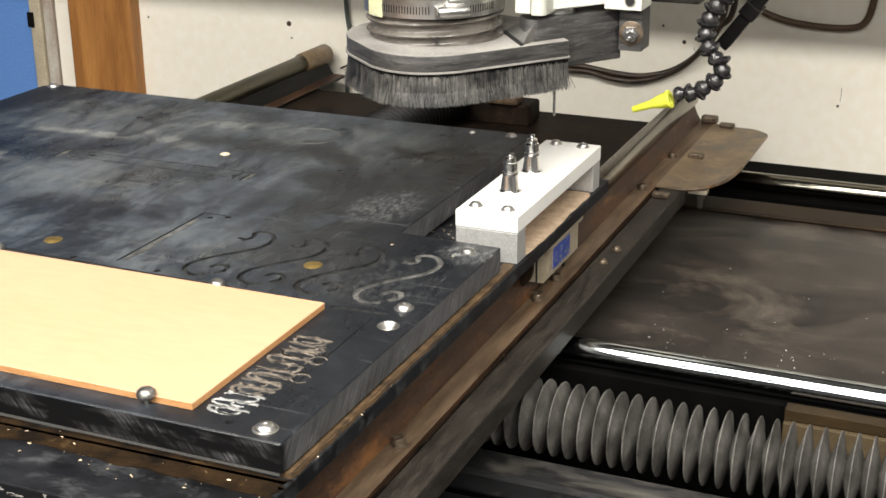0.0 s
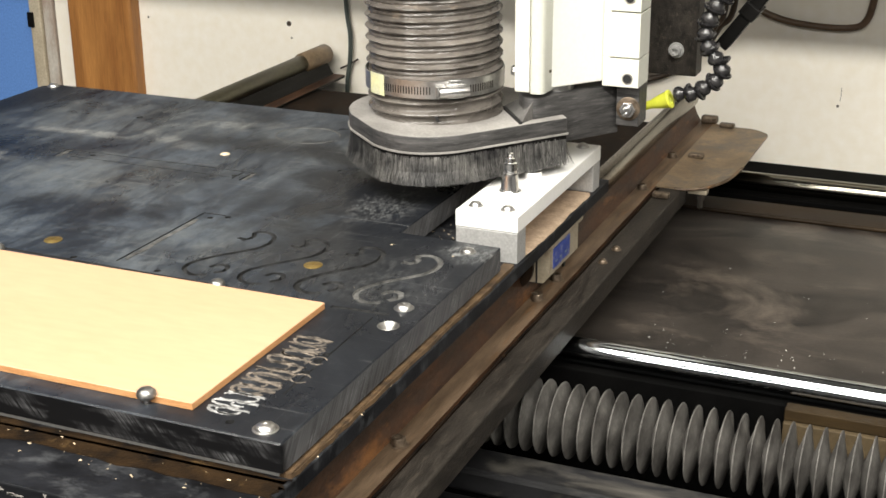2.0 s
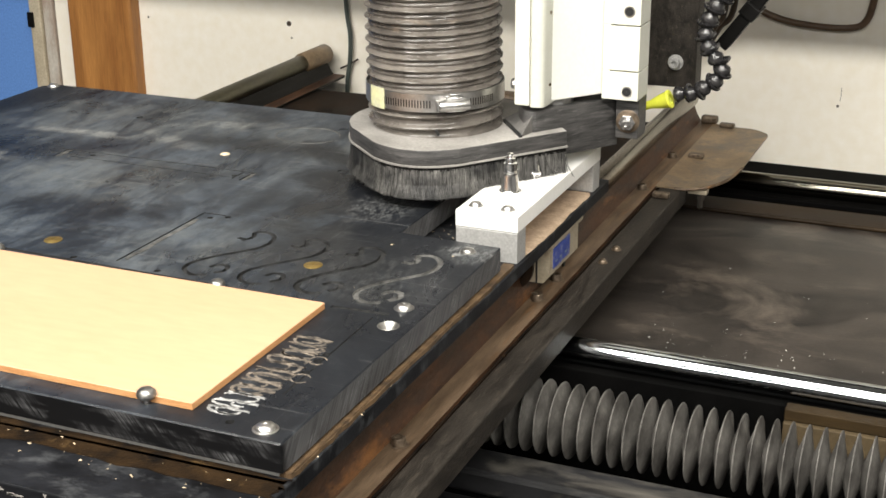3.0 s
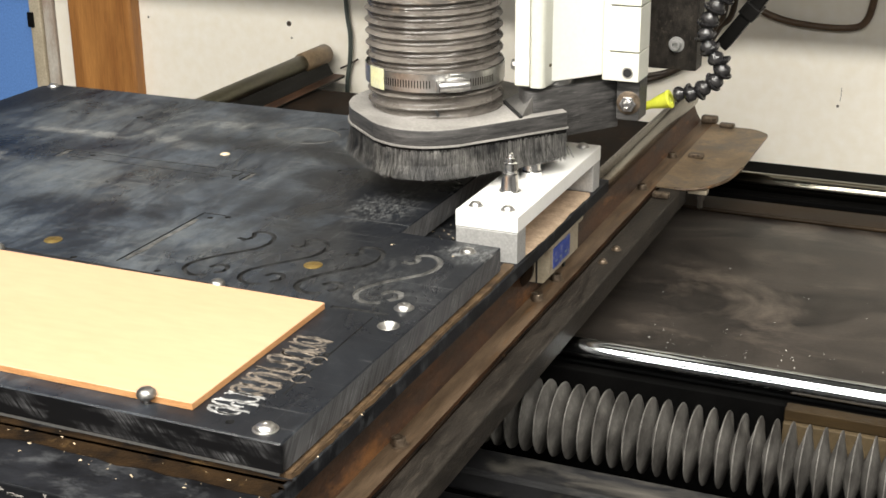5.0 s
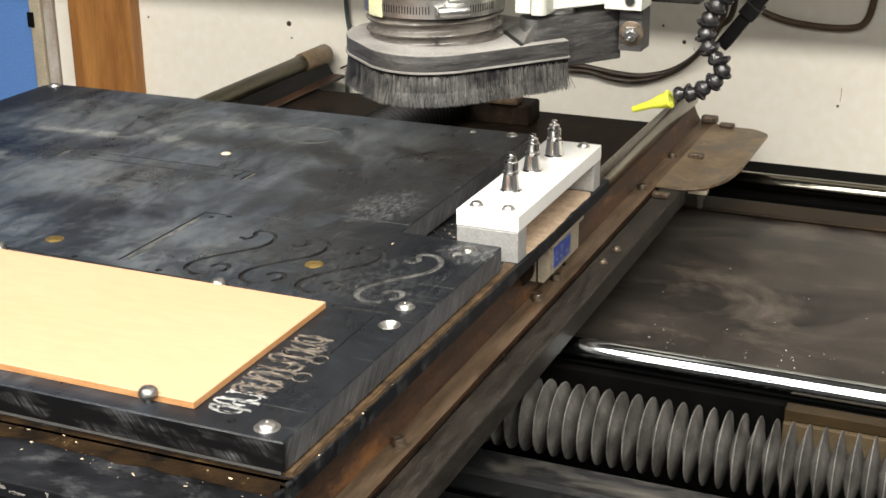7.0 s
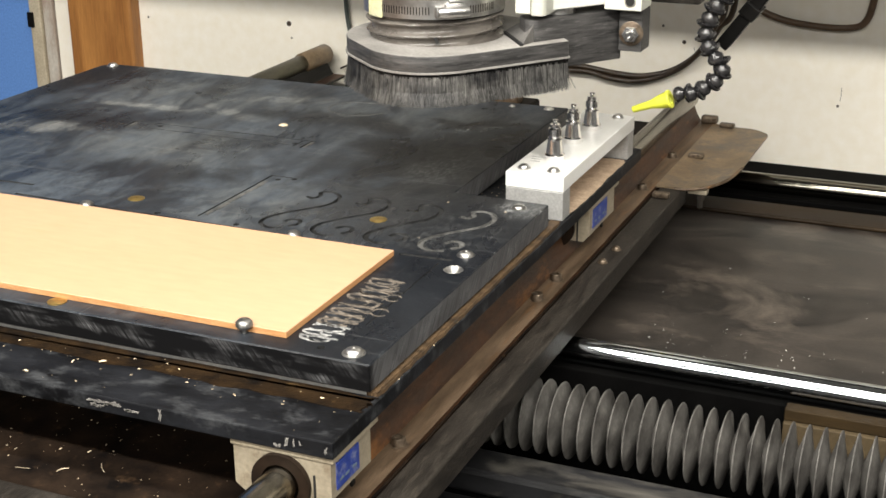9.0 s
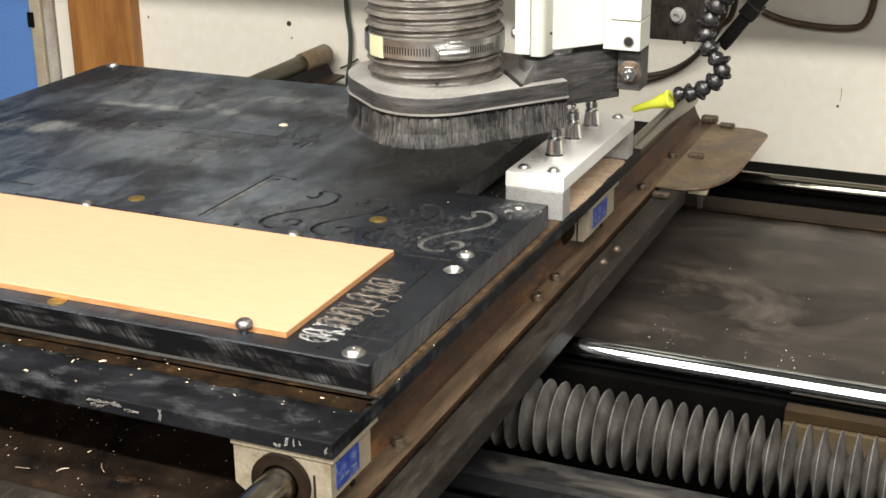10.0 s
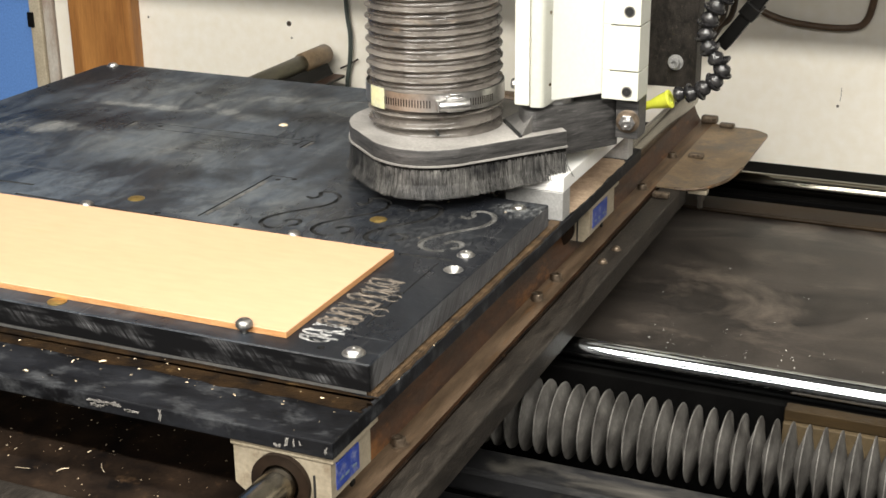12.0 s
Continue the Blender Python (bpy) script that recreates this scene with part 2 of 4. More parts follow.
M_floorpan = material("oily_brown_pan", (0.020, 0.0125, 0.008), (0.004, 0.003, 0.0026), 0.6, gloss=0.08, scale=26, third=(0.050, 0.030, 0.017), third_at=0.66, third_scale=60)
M_sheet = material("dusty_black_sheet", (0.048, 0.040, 0.034), (0.008, 0.0072, 0.0070), 0.34, scale=6, fine=250, bump=0.1, gloss=0.28,
                   third=(0.092, 0.076, 0.062), third_at=0.61, third_scale=4.6, stretch=(0.8, 1.7, 1), twist=1.1)
M_scuff = material("scuffed_black_paint", (0.022, 0.022, 0.024), (0.007, 0.007, 0.007), 0.4, scale=16, third=(0.10, 0.092, 0.08), third_at=0.62, third_scale=9, stretch=(0.6, 1.6, 1), twist=0.5)
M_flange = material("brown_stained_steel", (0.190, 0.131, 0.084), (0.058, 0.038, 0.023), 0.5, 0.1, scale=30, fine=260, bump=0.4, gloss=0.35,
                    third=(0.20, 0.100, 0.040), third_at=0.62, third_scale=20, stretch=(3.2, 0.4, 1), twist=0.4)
M_bolt = material("rusty_bolt_steel", (0.20, 0.155, 0.112), (0.07, 0.050, 0.034), 0.40, 0.6, scale=160, bump=0.3)
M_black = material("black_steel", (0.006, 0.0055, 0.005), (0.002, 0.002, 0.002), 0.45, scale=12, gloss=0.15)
# Black steel darkened past M_black: deep shade of the gaps put into the colour.
M_void = material("shade_black_steel", (0.0030, 0.0029, 0.0028), (0.0012, 0.0012, 0.0012), 0.7, scale=14, gloss=0.03)
M_lip = material("brown_black_lip", (0.026, 0.016, 0.010), (0.007, 0.005, 0.004), 0.5, scale=14, gloss=0.15)
M_tan = material("tan_board", (0.030, 0.018, 0.006), (0.016, 0.010, 0.004), 0.6, scale=12, stretch=(1, 1, 5), gloss=0.2)
M_bellows = material("dusty_rubber", (0.145, 0.138, 0.127), (0.034, 0.031, 0.028), 0.6, scale=30, fine=300, bump=0.3, gloss=0.3, third=(0.20, 0.185, 0.165), third_at=0.66, third_scale=70)
M_hose = material("grey_ribbed_hose", (0.165, 0.148, 0.130), (0.060, 0.053, 0.047), 0.28, scale=16, fine=200, bump=0.1, third=(0.25, 0.20, 0.155), third_at=0.68, third_scale=14, stretch=(1, 1, 4))
M_shoe = material("dusty_dark_plastic", (0.085, 0.081, 0.079), (0.016, 0.016, 0.016), 0.5, scale=40, fine=300, bump=0.3, stretch=(0.7, 0.7, 7), third=(0.16, 0.155, 0.15), third_at=0.66, third_scale=70)
M_dust = material("dust_covered_top", (0.30, 0.285, 0.265), (0.17, 0.16, 0.148), 0.8, scale=18, fine=400)
M_bristle = material("grey_bristle", (0.125, 0.120, 0.112), (0.014, 0.014, 0.015), 0.5, scale=45, random_tint=0.8, bump=0)
M_house = material("off_white_paint", (0.74, 0.74, 0.69), (0.70, 0.70, 0.645), 0.38, scale=6, bump=0.02, grain_mix=0.15)
M_wall = material("white_wall_panel", (0.89, 0.84, 0.745), (0.84, 0.79, 0.69), 0.5, scale=2.5, fine=60, bump=0.05, third=(0.70, 0.63, 0.55), third_at=0.72, third_scale=6)
M_post = material("orange_pine", (0.42, 0.19, 0.05), (0.25, 0.10, 0.025), 0.5, scale=5, fine=60, bump=0.1, stretch=(9, 9, 0.8))
M_bluewall = material("blue_paint", (0.115, 0.255, 0.60), (0.100, 0.225, 0.55), 0.5, scale=3)
M_beige = material("beige_conduit", (0.50, 0.44, 0.33), (0.38, 0.32, 0.23), 0.5, scale=15)
M_cable = material("brown_cable", (0.055, 0.035, 0.02), (0.02, 0.014, 0.01), 0.45, scale=40)
M_joint = material("black_jointed_plastic", (0.042, 0.040, 0.040), (0.010, 0.010, 0.011), 0.24, scale=60, bump=0.1, third=(0.13, 0.125, 0.12), third_at=0.64, third_scale=90)
M_yellow = material("yellow_plastic", (0.86, 0.88, 0.09), (0.76, 0.80, 0.06), 0.5, scale=30, bump=0.03)
M_brass = material("worn_brass", (0.60, 0.42, 0.14), (0.35, 0.24, 0.08), 0.4, 0.9, scale=80)
M_hole = material("dark_hole", (0.008, 0.008, 0.008), None, 0.7)
M_chip = material("pale_chips", (0.62, 0.52, 0.38), (0.45, 0.35, 0.22), 0.8, scale=60, random_tint=0.5)
M_whitechip = material("white_plastic_chips", (0.78, 0.78, 0.76), (0.60, 0.60, 0.58), 0.6, scale=60, random_tint=0.4)
M_panel = material("cream_white_paint", (0.66, 0.66, 0.585), (0.60, 0.60, 0.525), 0.4, scale=6, bump=0.03, grain_mix=0.15)
M_oilshaft = material("olive_oily_shaft", (0.155, 0.145, 0.090), (0.050, 0.047, 0.032), 0.34, 0.85, scale=20, bump=0.05, third=(0.21, 0.15, 0.08), third_at=0.68, third_scale=14, stretch=(1, 0.4, 1))
M_guard = material("brown_stained_guard", (0.30, 0.215, 0.130), (0.14, 0.098, 0.058), 0.45, 0.15, scale=24, third=(0.095, 0.090, 0.085), third_at=0.57, third_scale=14, bump=0.2)
M_room = material("dim_grey_wall", (0.20, 0.20, 0.20), (0.16, 0.16, 0.16), 0.7, scale=2)
M_paint = material("grey_floor_paint", (0.2, 0.2, 0.2), (0.14, 0.14, 0.14), 0.6, scale=3)
M_tag = material("yellow_tag", (0.66, 0.64, 0.34), (0.45, 0.45, 0.36), 0.5, scale=90)
M_bluetube = material("blue_grey_tube", (0.16, 0.21, 0.27), (0.10, 0.14, 0.18), 0.35, scale=20)


# ---- shape helpers ----
def part(name, bm, mat, parent=None, label="", at=None, smooth=False):
    me = bpy.data.meshes.new(name)
    bm.normal_update()
    bm.to_mesh(me)
    bm.free()
    for m in (mat if isinstance(mat, (list, tuple)) else [mat]):
        me.materials.append(m)
    if smooth:
        for p in me.polygons:
            p.use_smooth = True
        me.set_sharp_from_angle(angle=radians(38))
    ob = new(name, me)
    if parent:
        ob.parent = parent
    if at is not None:
        ob.matrix_basis = at
    if label:
        ob["label"] = label
    return ob


def root(name, at, label, category, group="", kind=""):
    ob = new(name)
    ob.empty_display_size = 0.02
    ob.matrix_basis = at
    return tagged(ob, label, category, group, kind)


def box(x0, x1, y0, y1, z0, z1, bevel=0.0008, seg=2, bm=None):
    own = bm is None
    b = bmesh.new()
    bmesh.ops.create_cube(b, size=1)
    for v in b.verts:
        v.co = Vector(((x0 + x1) / 2 + v.co.x * (x1 - x0), (y0 + y1) / 2 + v.co.y * (y1 - y0), (z0 + z1) / 2 + v.co.z * (z1 - z0)))
    if bevel:
        bmesh.ops.bevel(b, geom=b.edges[:], offset=bevel, segments=seg, affect="EDGES", profile=0.5)
    return b if own else join(bm, b)


def join(bm, b, m=None, index=None):
    """Adds the bmesh b to bm, moved by m, and frees it."""
    if m is not None:
        bmesh.ops.transform(b, matrix=m, verts=b.verts)
    if index is not None:
        for f in b.faces:
            f.material_index = index
    me = bpy.data.meshes.new("join")
    b.to_mesh(me)
    b.free()
    bm.from_mesh(me)
    bpy.data.meshes.remove(me)
    return bm


def lathe(profile, seg=24, close=False):
    """Turned about z: profile rows of (radius, height)."""
    bm = bmesh.new()
    rings = []
    for r, z in profile:
        rings.append([bm.verts.new((r * math.cos(2 * math.pi * k / seg), r * math.sin(2 * math.pi * k / seg), z)) for k in range(seg)])
    for a, b in zip(rings, rings[1:]):
        for k in range(seg):
            bm.faces.new((a[k], a[(k + 1) % seg], b[(k + 1) % seg], b[k]))
    if close:
        bm.faces.new(list(reversed(rings[0])))
        bm.faces.new(rings[-1])
    return bm


def prism(outline, z0, z1, bevel=0.0, seg=2):
    bm = bmesh.new()
    low = [bm.verts.new((x, y, z0)) for x, y in outline]
    top = [bm.verts.new((x, y, z1)) for x, y in outline]
    n = len(outline)
    bm.faces.new(list(reversed(low)))
    bm.faces.new(top)
    for k in range(n):
        bm.faces.new((low[k], low[(k + 1) % n], top[(k + 1) % n], top[k]))
    bmesh.ops.recalc_face_normals(bm, faces=bm.faces)
    if bevel:
        bmesh.ops.bevel(bm, geom=bm.edges[:], offset=bevel, segments=seg, affect="EDGES", profile=0.5)
    return bm


def rounded(points, radii, steps=8):
    """A closed outline with its corners rounded."""
    out = []
    n = len(points)
    for k in range(n):
        p, a, b = Vector(points[k]), Vector(points[k - 1]), Vector(points[(k + 1) % n])
        r = radii[k]
        if r <= 0:
            out.append((p.x, p.y))
            continue
        d1, d2 = (a - p).normalized(), (b - p).normalized()
        half = d1.angle(d2) / 2
        cut = min(r / math.tan(half), 0.49 * (a - p).length, 0.49 * (b - p).length)
        s, e = p + d1 * cut, p + d2 * cut
        for i in range(steps + 1):
            t = i / steps
            q = (1 - t) ** 2 * s + 2 * t * (1 - t) * (p * 0.75 + (s + e) * 0.125) + t ** 2 * e
            out.append((q.x, q.y))
    return out


def smooth_path(points, steps=8):
    """A smooth line through the points (Catmull-Rom)."""
    pts = [Vector(p) for p in points]
    ext = [2 * pts[0] - pts[1]] + pts + [2 * pts[-1] - pts[-2]]
    out = []
    for i in range(1, len(ext) - 2):
        p0, p1, p2, p3 = ext[i - 1:i + 3]
        for k in range(steps):
            t = k / steps
            out.append(0.5 * (2 * p1 + (p2 - p0) * t + (2 * p0 - 5 * p1 + 4 * p2 - p3) * t * t + (3 * p1 - p0 - 3 * p2 + p3) * t ** 3))
    out.append(pts[-1])
    return out


def pipe(points, r, seg=10, steps=8):
    path = smooth_path(points, steps)
    bm = bmesh.new()
    rings = []
    side = None
    for i, p in enumerate(path):
        d = (path[min(i + 1, len(path) - 1)] - path[max(i - 1, 0)]).normalized()
        if side is None:
            side = d.orthogonal().normalized()
        side = (side - d * side.dot(d)).normalized()
        up = d.cross(side)
        rings.append([bm.verts.new(p + (side * math.cos(2 * math.pi * k / seg) + up * math.sin(2 * math.pi * k / seg)) * r) for k in range(seg)])
    for a, b in zip(rings, rings[1:]):
        for k in range(seg):
            bm.faces.new((a[k], a[(k + 1) % seg], b[(k + 1) % seg], b[k]))
    bm.faces.new(list(reversed(rings[0])))
    bm.faces.new(rings[-1])
    bmesh.ops.recalc_face_normals(bm, faces=bm.faces)
    return bm


def pan_screw(r, h):
    """A domed screw head with a socket."""
    prof = [(r * 1.25, 0.0), (r * 1.25, h * 0.12), (r * 1.02, h * 0.16), (r * 0.98, h * 0.40), (r * 0.86, h * 0.68), (r * 0.62, h * 0.9), (r * 0.30, h), (r * 0.2, h), (r * 0.16, h * 0.85), (0.0001, h * 0.85)]
    return lathe(prof, 20)


def cap_screw(r, h):
    """A cylindrical socket head on a washer."""
    prof = [(r * 1.5, 0.0), (r * 1.5, h * 0.14), (r, h * 0.15), (r, h * 0.92), (r * 0.92, h), (r * 0.58, h), (r * 0.55, h * 0.45), (0.0001, h * 0.45)]
    return lathe(prof, 20)


# ---- room and large structure ----
def structure(name, bm, mat, label, smooth=False):
    return tagged(part(name, bm, mat, None, smooth=smooth), label, "room", kind="structure")


structure("floor", box(-4, 3, -3, 4, -0.1, 0.0, 0), M_paint, "grey painted workshop floor")
structure("ceiling", box(-4, 3, -3, 4, 2.62, 2.7, 0), M_room, "grey workshop ceiling")
structure("wall_back", box(-1.3702, 3, 1.90, 2.02, 0, 2.62, 0), M_wall, "smudged white wall panel behind the machine")
structure("wall_blue", box(-4, -1.600, 1.92, 2.04, 0, 2.62, 0), M_bluewall, "bright blue painted wall")
structure("wall_strip", box(-1.551, -1.498, 1.91, 2.03, 0, 2.62, 0.001), M_wall, "narrow white wall strip beside the post")
structure("wall_left", box(-4.1, -4.0, -3, 4, 0, 2.62, 0), M_room, "plain grey wall")
structure("wall_right", box(3.0, 3.1, -3, 4, 0, 2.62, 0), M_room, "plain grey wall")
structure("wall_front", box(-4, 3, -3.1, -3.0, 0, 2.62, 0), M_room, "plain grey wall")
structure("wall_post", box(-1.4975, -1.3705, 1.875, 2.015, 0, 2.62, 0.004), M_post, "orange stained pine post with vertical grain")
cond = root("conduit", pose(-1.575, 1.905, 0), "beige wall conduit beside the blue wall", "conduit")
part("cover", box(-0.024, 0.0, -0.006, 0.03, 0.3, 2.6, 0.003), M_beige, cond)
part("torn_strip", box(0.0005, 0.022, 0.0, 0.03, 0.3, 2.6, 0.002), material("torn_brown_edge", (0.3, 0.22, 0.17), (0.5, 0.47, 0.42), 0.7, scale=18, stretch=(2, 2, 0.5)), cond, "torn brown paper edge")
part("clip", box(-0.026, -0.014, -0.010, -0.0055, 0.882, 0.908, 0.001), M_black, cond, "small black cable clip")

# Machine bed: x-axis shafts, guard sheet, pan and beams.
bed = root("machine_bed", pose(0, 0, 0), "black steel machine bed with dusty guard sheet", "machine bed")
part("guard_sheet", box(-1.1, 0.7, 1.13, 1.66, 0.789, 0.795, 0.0008), M_sheet, bed, "dusty black guard sheet with wipe marks")
part("sheet_lip", box(-1.1, 0.7, 1.612, 1.662, 0.7955, 0.8005, 0.002), material("brown_oily_lip", (0.030, 0.019, 0.010), (0.008, 0.005, 0.003), 0.5, scale=16, gloss=0.12, stretch=(0.4, 2, 1)), bed, "brown stained sheet lip")
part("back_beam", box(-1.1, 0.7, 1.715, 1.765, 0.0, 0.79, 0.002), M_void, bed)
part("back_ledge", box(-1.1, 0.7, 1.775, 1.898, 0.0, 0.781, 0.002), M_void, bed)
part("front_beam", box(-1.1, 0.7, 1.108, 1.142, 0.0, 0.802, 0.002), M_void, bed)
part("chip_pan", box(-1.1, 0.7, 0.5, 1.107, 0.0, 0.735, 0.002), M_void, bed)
part("front_rail", box(-1.1, 0.7, 0.968, 1.010, 0.736, 0.759, 0.004), M_scuff, bed, "scuffed black front rail")
part("front_angle", box(-1.1, 0.7, 0.895, 0.945, 0.736, 0.749, 0.003), M_scuff, bed, "worn grey angle bar")
part("tan_panel", box(-0.157, 0.7, 1.092, 1.106, 0.795, 0.8060, 0.001), M_tan, bed, "brown board behind the bellows")
part("tan_sill", box(-0.157, 0.7, 1.088, 1.106, 0.770, 0.7945, 0.001), material("pale_brown_board", (0.085, 0.062, 0.034), (0.055, 0.040, 0.022), 0.6, scale=20, gloss=0.2), bed, "pale board behind the bellows")


def rod_x(r, x0, x1, seg=32):
    bm = lathe([(r * 0.9, x0), (r, x0 + 0.002), (r, x1 - 0.002), (r * 0.9, x1)], seg, True)
    bmesh.ops.transform(bm, matrix=Matrix.Rotation(radians(90), 4, "Y"), verts=bm.verts)
    return bm


def rod_y(r, y0, y1, seg=32):
    bm = lathe([(r * 0.85, -y1), (r, -y1 + 0.003), (r, -y0 - 0.003), (r * 0.85, -y0)], seg, True)
    bmesh.ops.transform(bm, matrix=Matrix.Rotation(radians(90), 4, "X"), verts=bm.verts)
    return bm


part("front_shaft", rod_x(0.0125, -1.1, 0.7), M_polished, bed, "polished steel round shaft", pose(0, 1.124, 0.8135), True)
# Polished steel too; its low colour stands in for dark reflections.
part("back_shaft", rod_x(0.0125, -1.1, 0.7), material("dark_reflection_shaft", (0.27, 0.255, 0.215), (0.21, 0.20, 0.165), 0.15, 1.0, scale=30, bump=0.0, stretch=(0.05, 1, 1), rough_var=0.01), bed, "polished steel round shaft", pose(0, 1.742, 0.80), True)

part("ledge_edge", rod_x(0.0016, -1.1, 0.7, 10), M_polished, bed, "thin bright edge strip", pose(0, 1.83, 0.7826), True)

# Bellows over the ball screw.
bellows = root("bellows", pose(0, 1.030, 0.7900), "dusty grey rubber accordion bellows over the screw", "bellows")
bm = lathe([(0.0120, 0.0), (0.0180, 0.0021), (0.0250, 0.0043), (0.0302, 0.0056), (0.0313, 0.0057), (0.0322, 0.0058), (0.0330, 0.0063), (0.0330, 0.0070), (0.0322, 0.0075),
            (0.0313, 0.0076), (0.0302, 0.0077), (0.0250, 0.0090), (0.0180, 0.0111), (0.0120, 0.0131)], 44)
bmesh.ops.transform(bm, matrix=Matrix.Rotation(radians(90), 4, "Y"), verts=bm.verts)
pleat = part("pleat", bm, M_bellows, bellows, "", pose(-0.62, 0, 0), True)
for k in range(1, 70):
    ob = new("pleat", pleat.data)
    ob.parent, ob.matrix_basis = bellows, pose(-0.62 + 0.0131 * k, 0, 0, k * 37.0)

# Carriage that bears the two round table rails.
car = root("rail_carriage", pose(0, 0, 0), "rust-stained steel carriage with two round rails", "rail carriage")
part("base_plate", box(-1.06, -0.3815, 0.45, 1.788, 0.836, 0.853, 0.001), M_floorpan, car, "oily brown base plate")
part("edge_bar", box(-0.3790, -0.3535, 0.45, 1.528, 0.832, 0.8555, 0.002), M_bar, car, "dark grey edge bar")
part("front_strip", box(-1.0, -0.56, 0.60, 0.662, 0.8535, 0.862, 0.002), M_bar, car, "grey front strip")
RAIL_PROFILE = [(-0.0405, 0.0), (0.0376, 0.0), (0.0376, 0.0036), (0.0330, 0.0042), (0.0185, 0.0044), (0.0165, 0.0060), (0.0120, 0.0130), (0.0080, 0.0235), (-0.0080, 0.0235), (-0.0120, 0.0130), (-0.0165, 0.0060), (-0.0185, 0.0044), (-0.0405, 0.0036)]


def rail(x, y0, y1, web, flange, shaft):
    bm = bmesh.new()
    a = [bm.verts.new((px, y0, pz)) for px, pz in RAIL_PROFILE]
    b = [bm.verts.new((px, y1, pz)) for px, pz in RAIL_PROFILE]
    n = len(a)
    bm.faces.new(a), bm.faces.new(list(reversed(b)))
    for k in range(n):
        bm.faces.new((a[k], b[k], b[(k + 1) % n], a[(k + 1) % n]))
    bmesh.ops.recalc_face_normals(bm, faces=bm.faces)
    bm.normal_update()
    # Upward faces take the flange colour, all others the web colour.
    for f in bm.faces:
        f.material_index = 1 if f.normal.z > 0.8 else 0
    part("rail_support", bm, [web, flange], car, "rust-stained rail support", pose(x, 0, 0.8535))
    part("rail_shaft", rod_y(0.0125, y0, y1 + 0.004), shaft, car, "oily round steel rail", pose(x, 0, 0.8865), True)


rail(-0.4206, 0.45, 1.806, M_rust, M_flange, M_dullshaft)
# Same steel as the right rail; darker colours stand in for shade below the shaft.
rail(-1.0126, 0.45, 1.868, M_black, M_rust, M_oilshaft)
part("rail_cap", rod_y(0.0150, 1.800, 1.878), M_guard, car, "rusty rail end collar", pose(-1.0126, 0, 0.8865), True)
for by in (0.8217, 1.1245, 1.1783, 1.4831, 0.6, 1.62):
    part("rail_bolt", cap_screw(0.0054, 0.0072), M_bolt, car, "rusty socket head bolt", pose(-0.3945, by, 0.8568), True)
for bx, by in ((-0.3680, 1.2445), (-0.3660, 1.285)):
    part("bar_bolt", pan_screw(0.0042, 0.0042), M_bolt, car, "small dull bolt", pose(bx, by, 0.8555), True)
for by in (1.4668, 1.6342):
    part("clamp_tab", box(-0.3775, -0.3585, by - 0.005, by + 0.005, 0.8556, 0.8622, 0.0018), M_bolt, car, "dark rusty clamp tab")
part("clamp_tab", box(-0.372, -0.352, 1.775, 1.786, 0.8581, 0.864, 0.002), M_bolt, car, "dark rusty clamp tab")
part("clamp_tab", box(-0.40, -0.378, 1.79, 1.803, 0.8575, 0.868, 0.003), M_bolt, car, "dark rusty clamp tab")
outline = rounded([(-0.3835, 1.50), (-0.345, 1.505), (-0.316, 1.522), (-0.3016, 1.580), (-0.300, 1.745), (-0.325, 1.778), (-0.3835, 1.795)], [0, 0, 0.03, 0.03, 0.03, 0.03, 0])
bm = prism(outline, 0.8560, 0.8578)
bmesh.ops.triangulate(bm, faces=[f for f in bm.faces if abs(f.normal.z) > 0.9])
bmesh.ops.subdivide_edges(bm, edges=bm.edges[:], cuts=2, use_grid_fill=True)
for v in bm.verts:
    # The free side is bent up at its rim and dished in the middle.
    away = max(0.0, v.co.x + 0.372) / 0.07
    v.co.z += 0.006 * away ** 2 - 0.005 * math.sin(min(1.0, away) * math.pi) * math.exp(-((v.co.y - 1.60) / 0.09) ** 2)
part("end_guard", bm, M_guard, car, "brown stained, dished sheet metal end guard", None, True)
rim = pipe([(-0.362, 1.5015, 0.8562), (-0.345, 1.5055, 0.8563), (-0.325, 1.5150, 0.8585), (-0.309, 1.5420, 0.8612), (-0.3022, 1.590, 0.8625)], 0.0019, 8)
part("rolled_rim", rim, M_flange, car, "pale worn rolled rim", None, True)
part("guard_bracket", box(-0.348, -0.326, 1.512, 1.524, 0.8490, 0.8545, 0.0010), M_cream, car, "pale bracket under the guard")
part("bracket_bolt", lathe([(0.0001, 0.0), (0.0034, 0.0), (0.0034, 0.010), (0.0052, 0.0102), (0.0052, 0.0165), (0.0001, 0.0168)], 6), M_bar, car, "dark hanging bolt", pose(-0.334, 1.517, 0.8322))
screw = root("screw_bellows", pose(-0.725, 0, 0.886), "black rubber bellows over the table screw", "bellows")
bm = lathe([(0.022, 0.0), (0.030, 0.0035), (0.0325, 0.005), (0.0325, 0.006), (0.030, 0.0075), (0.022, 0.011)], 28)
bmesh.ops.transform(bm, matrix=Matrix.Rotation(radians(-90), 4, "X"), verts=bm.verts)
fold = part("fold", bm, M_black, screw, "", pose(0, 1.36, 0), True)
for k in range(1, 31):
    ob = new("fold", fold.data)
    ob.parent, ob.matrix_basis = screw, pose(0, 1.36 + 0.011 * k, 0)
mount = root("screw_mount", pose(-0.66, 1.72, 0.853), "brown stained bearing mount of the table screw", "bearing mount")
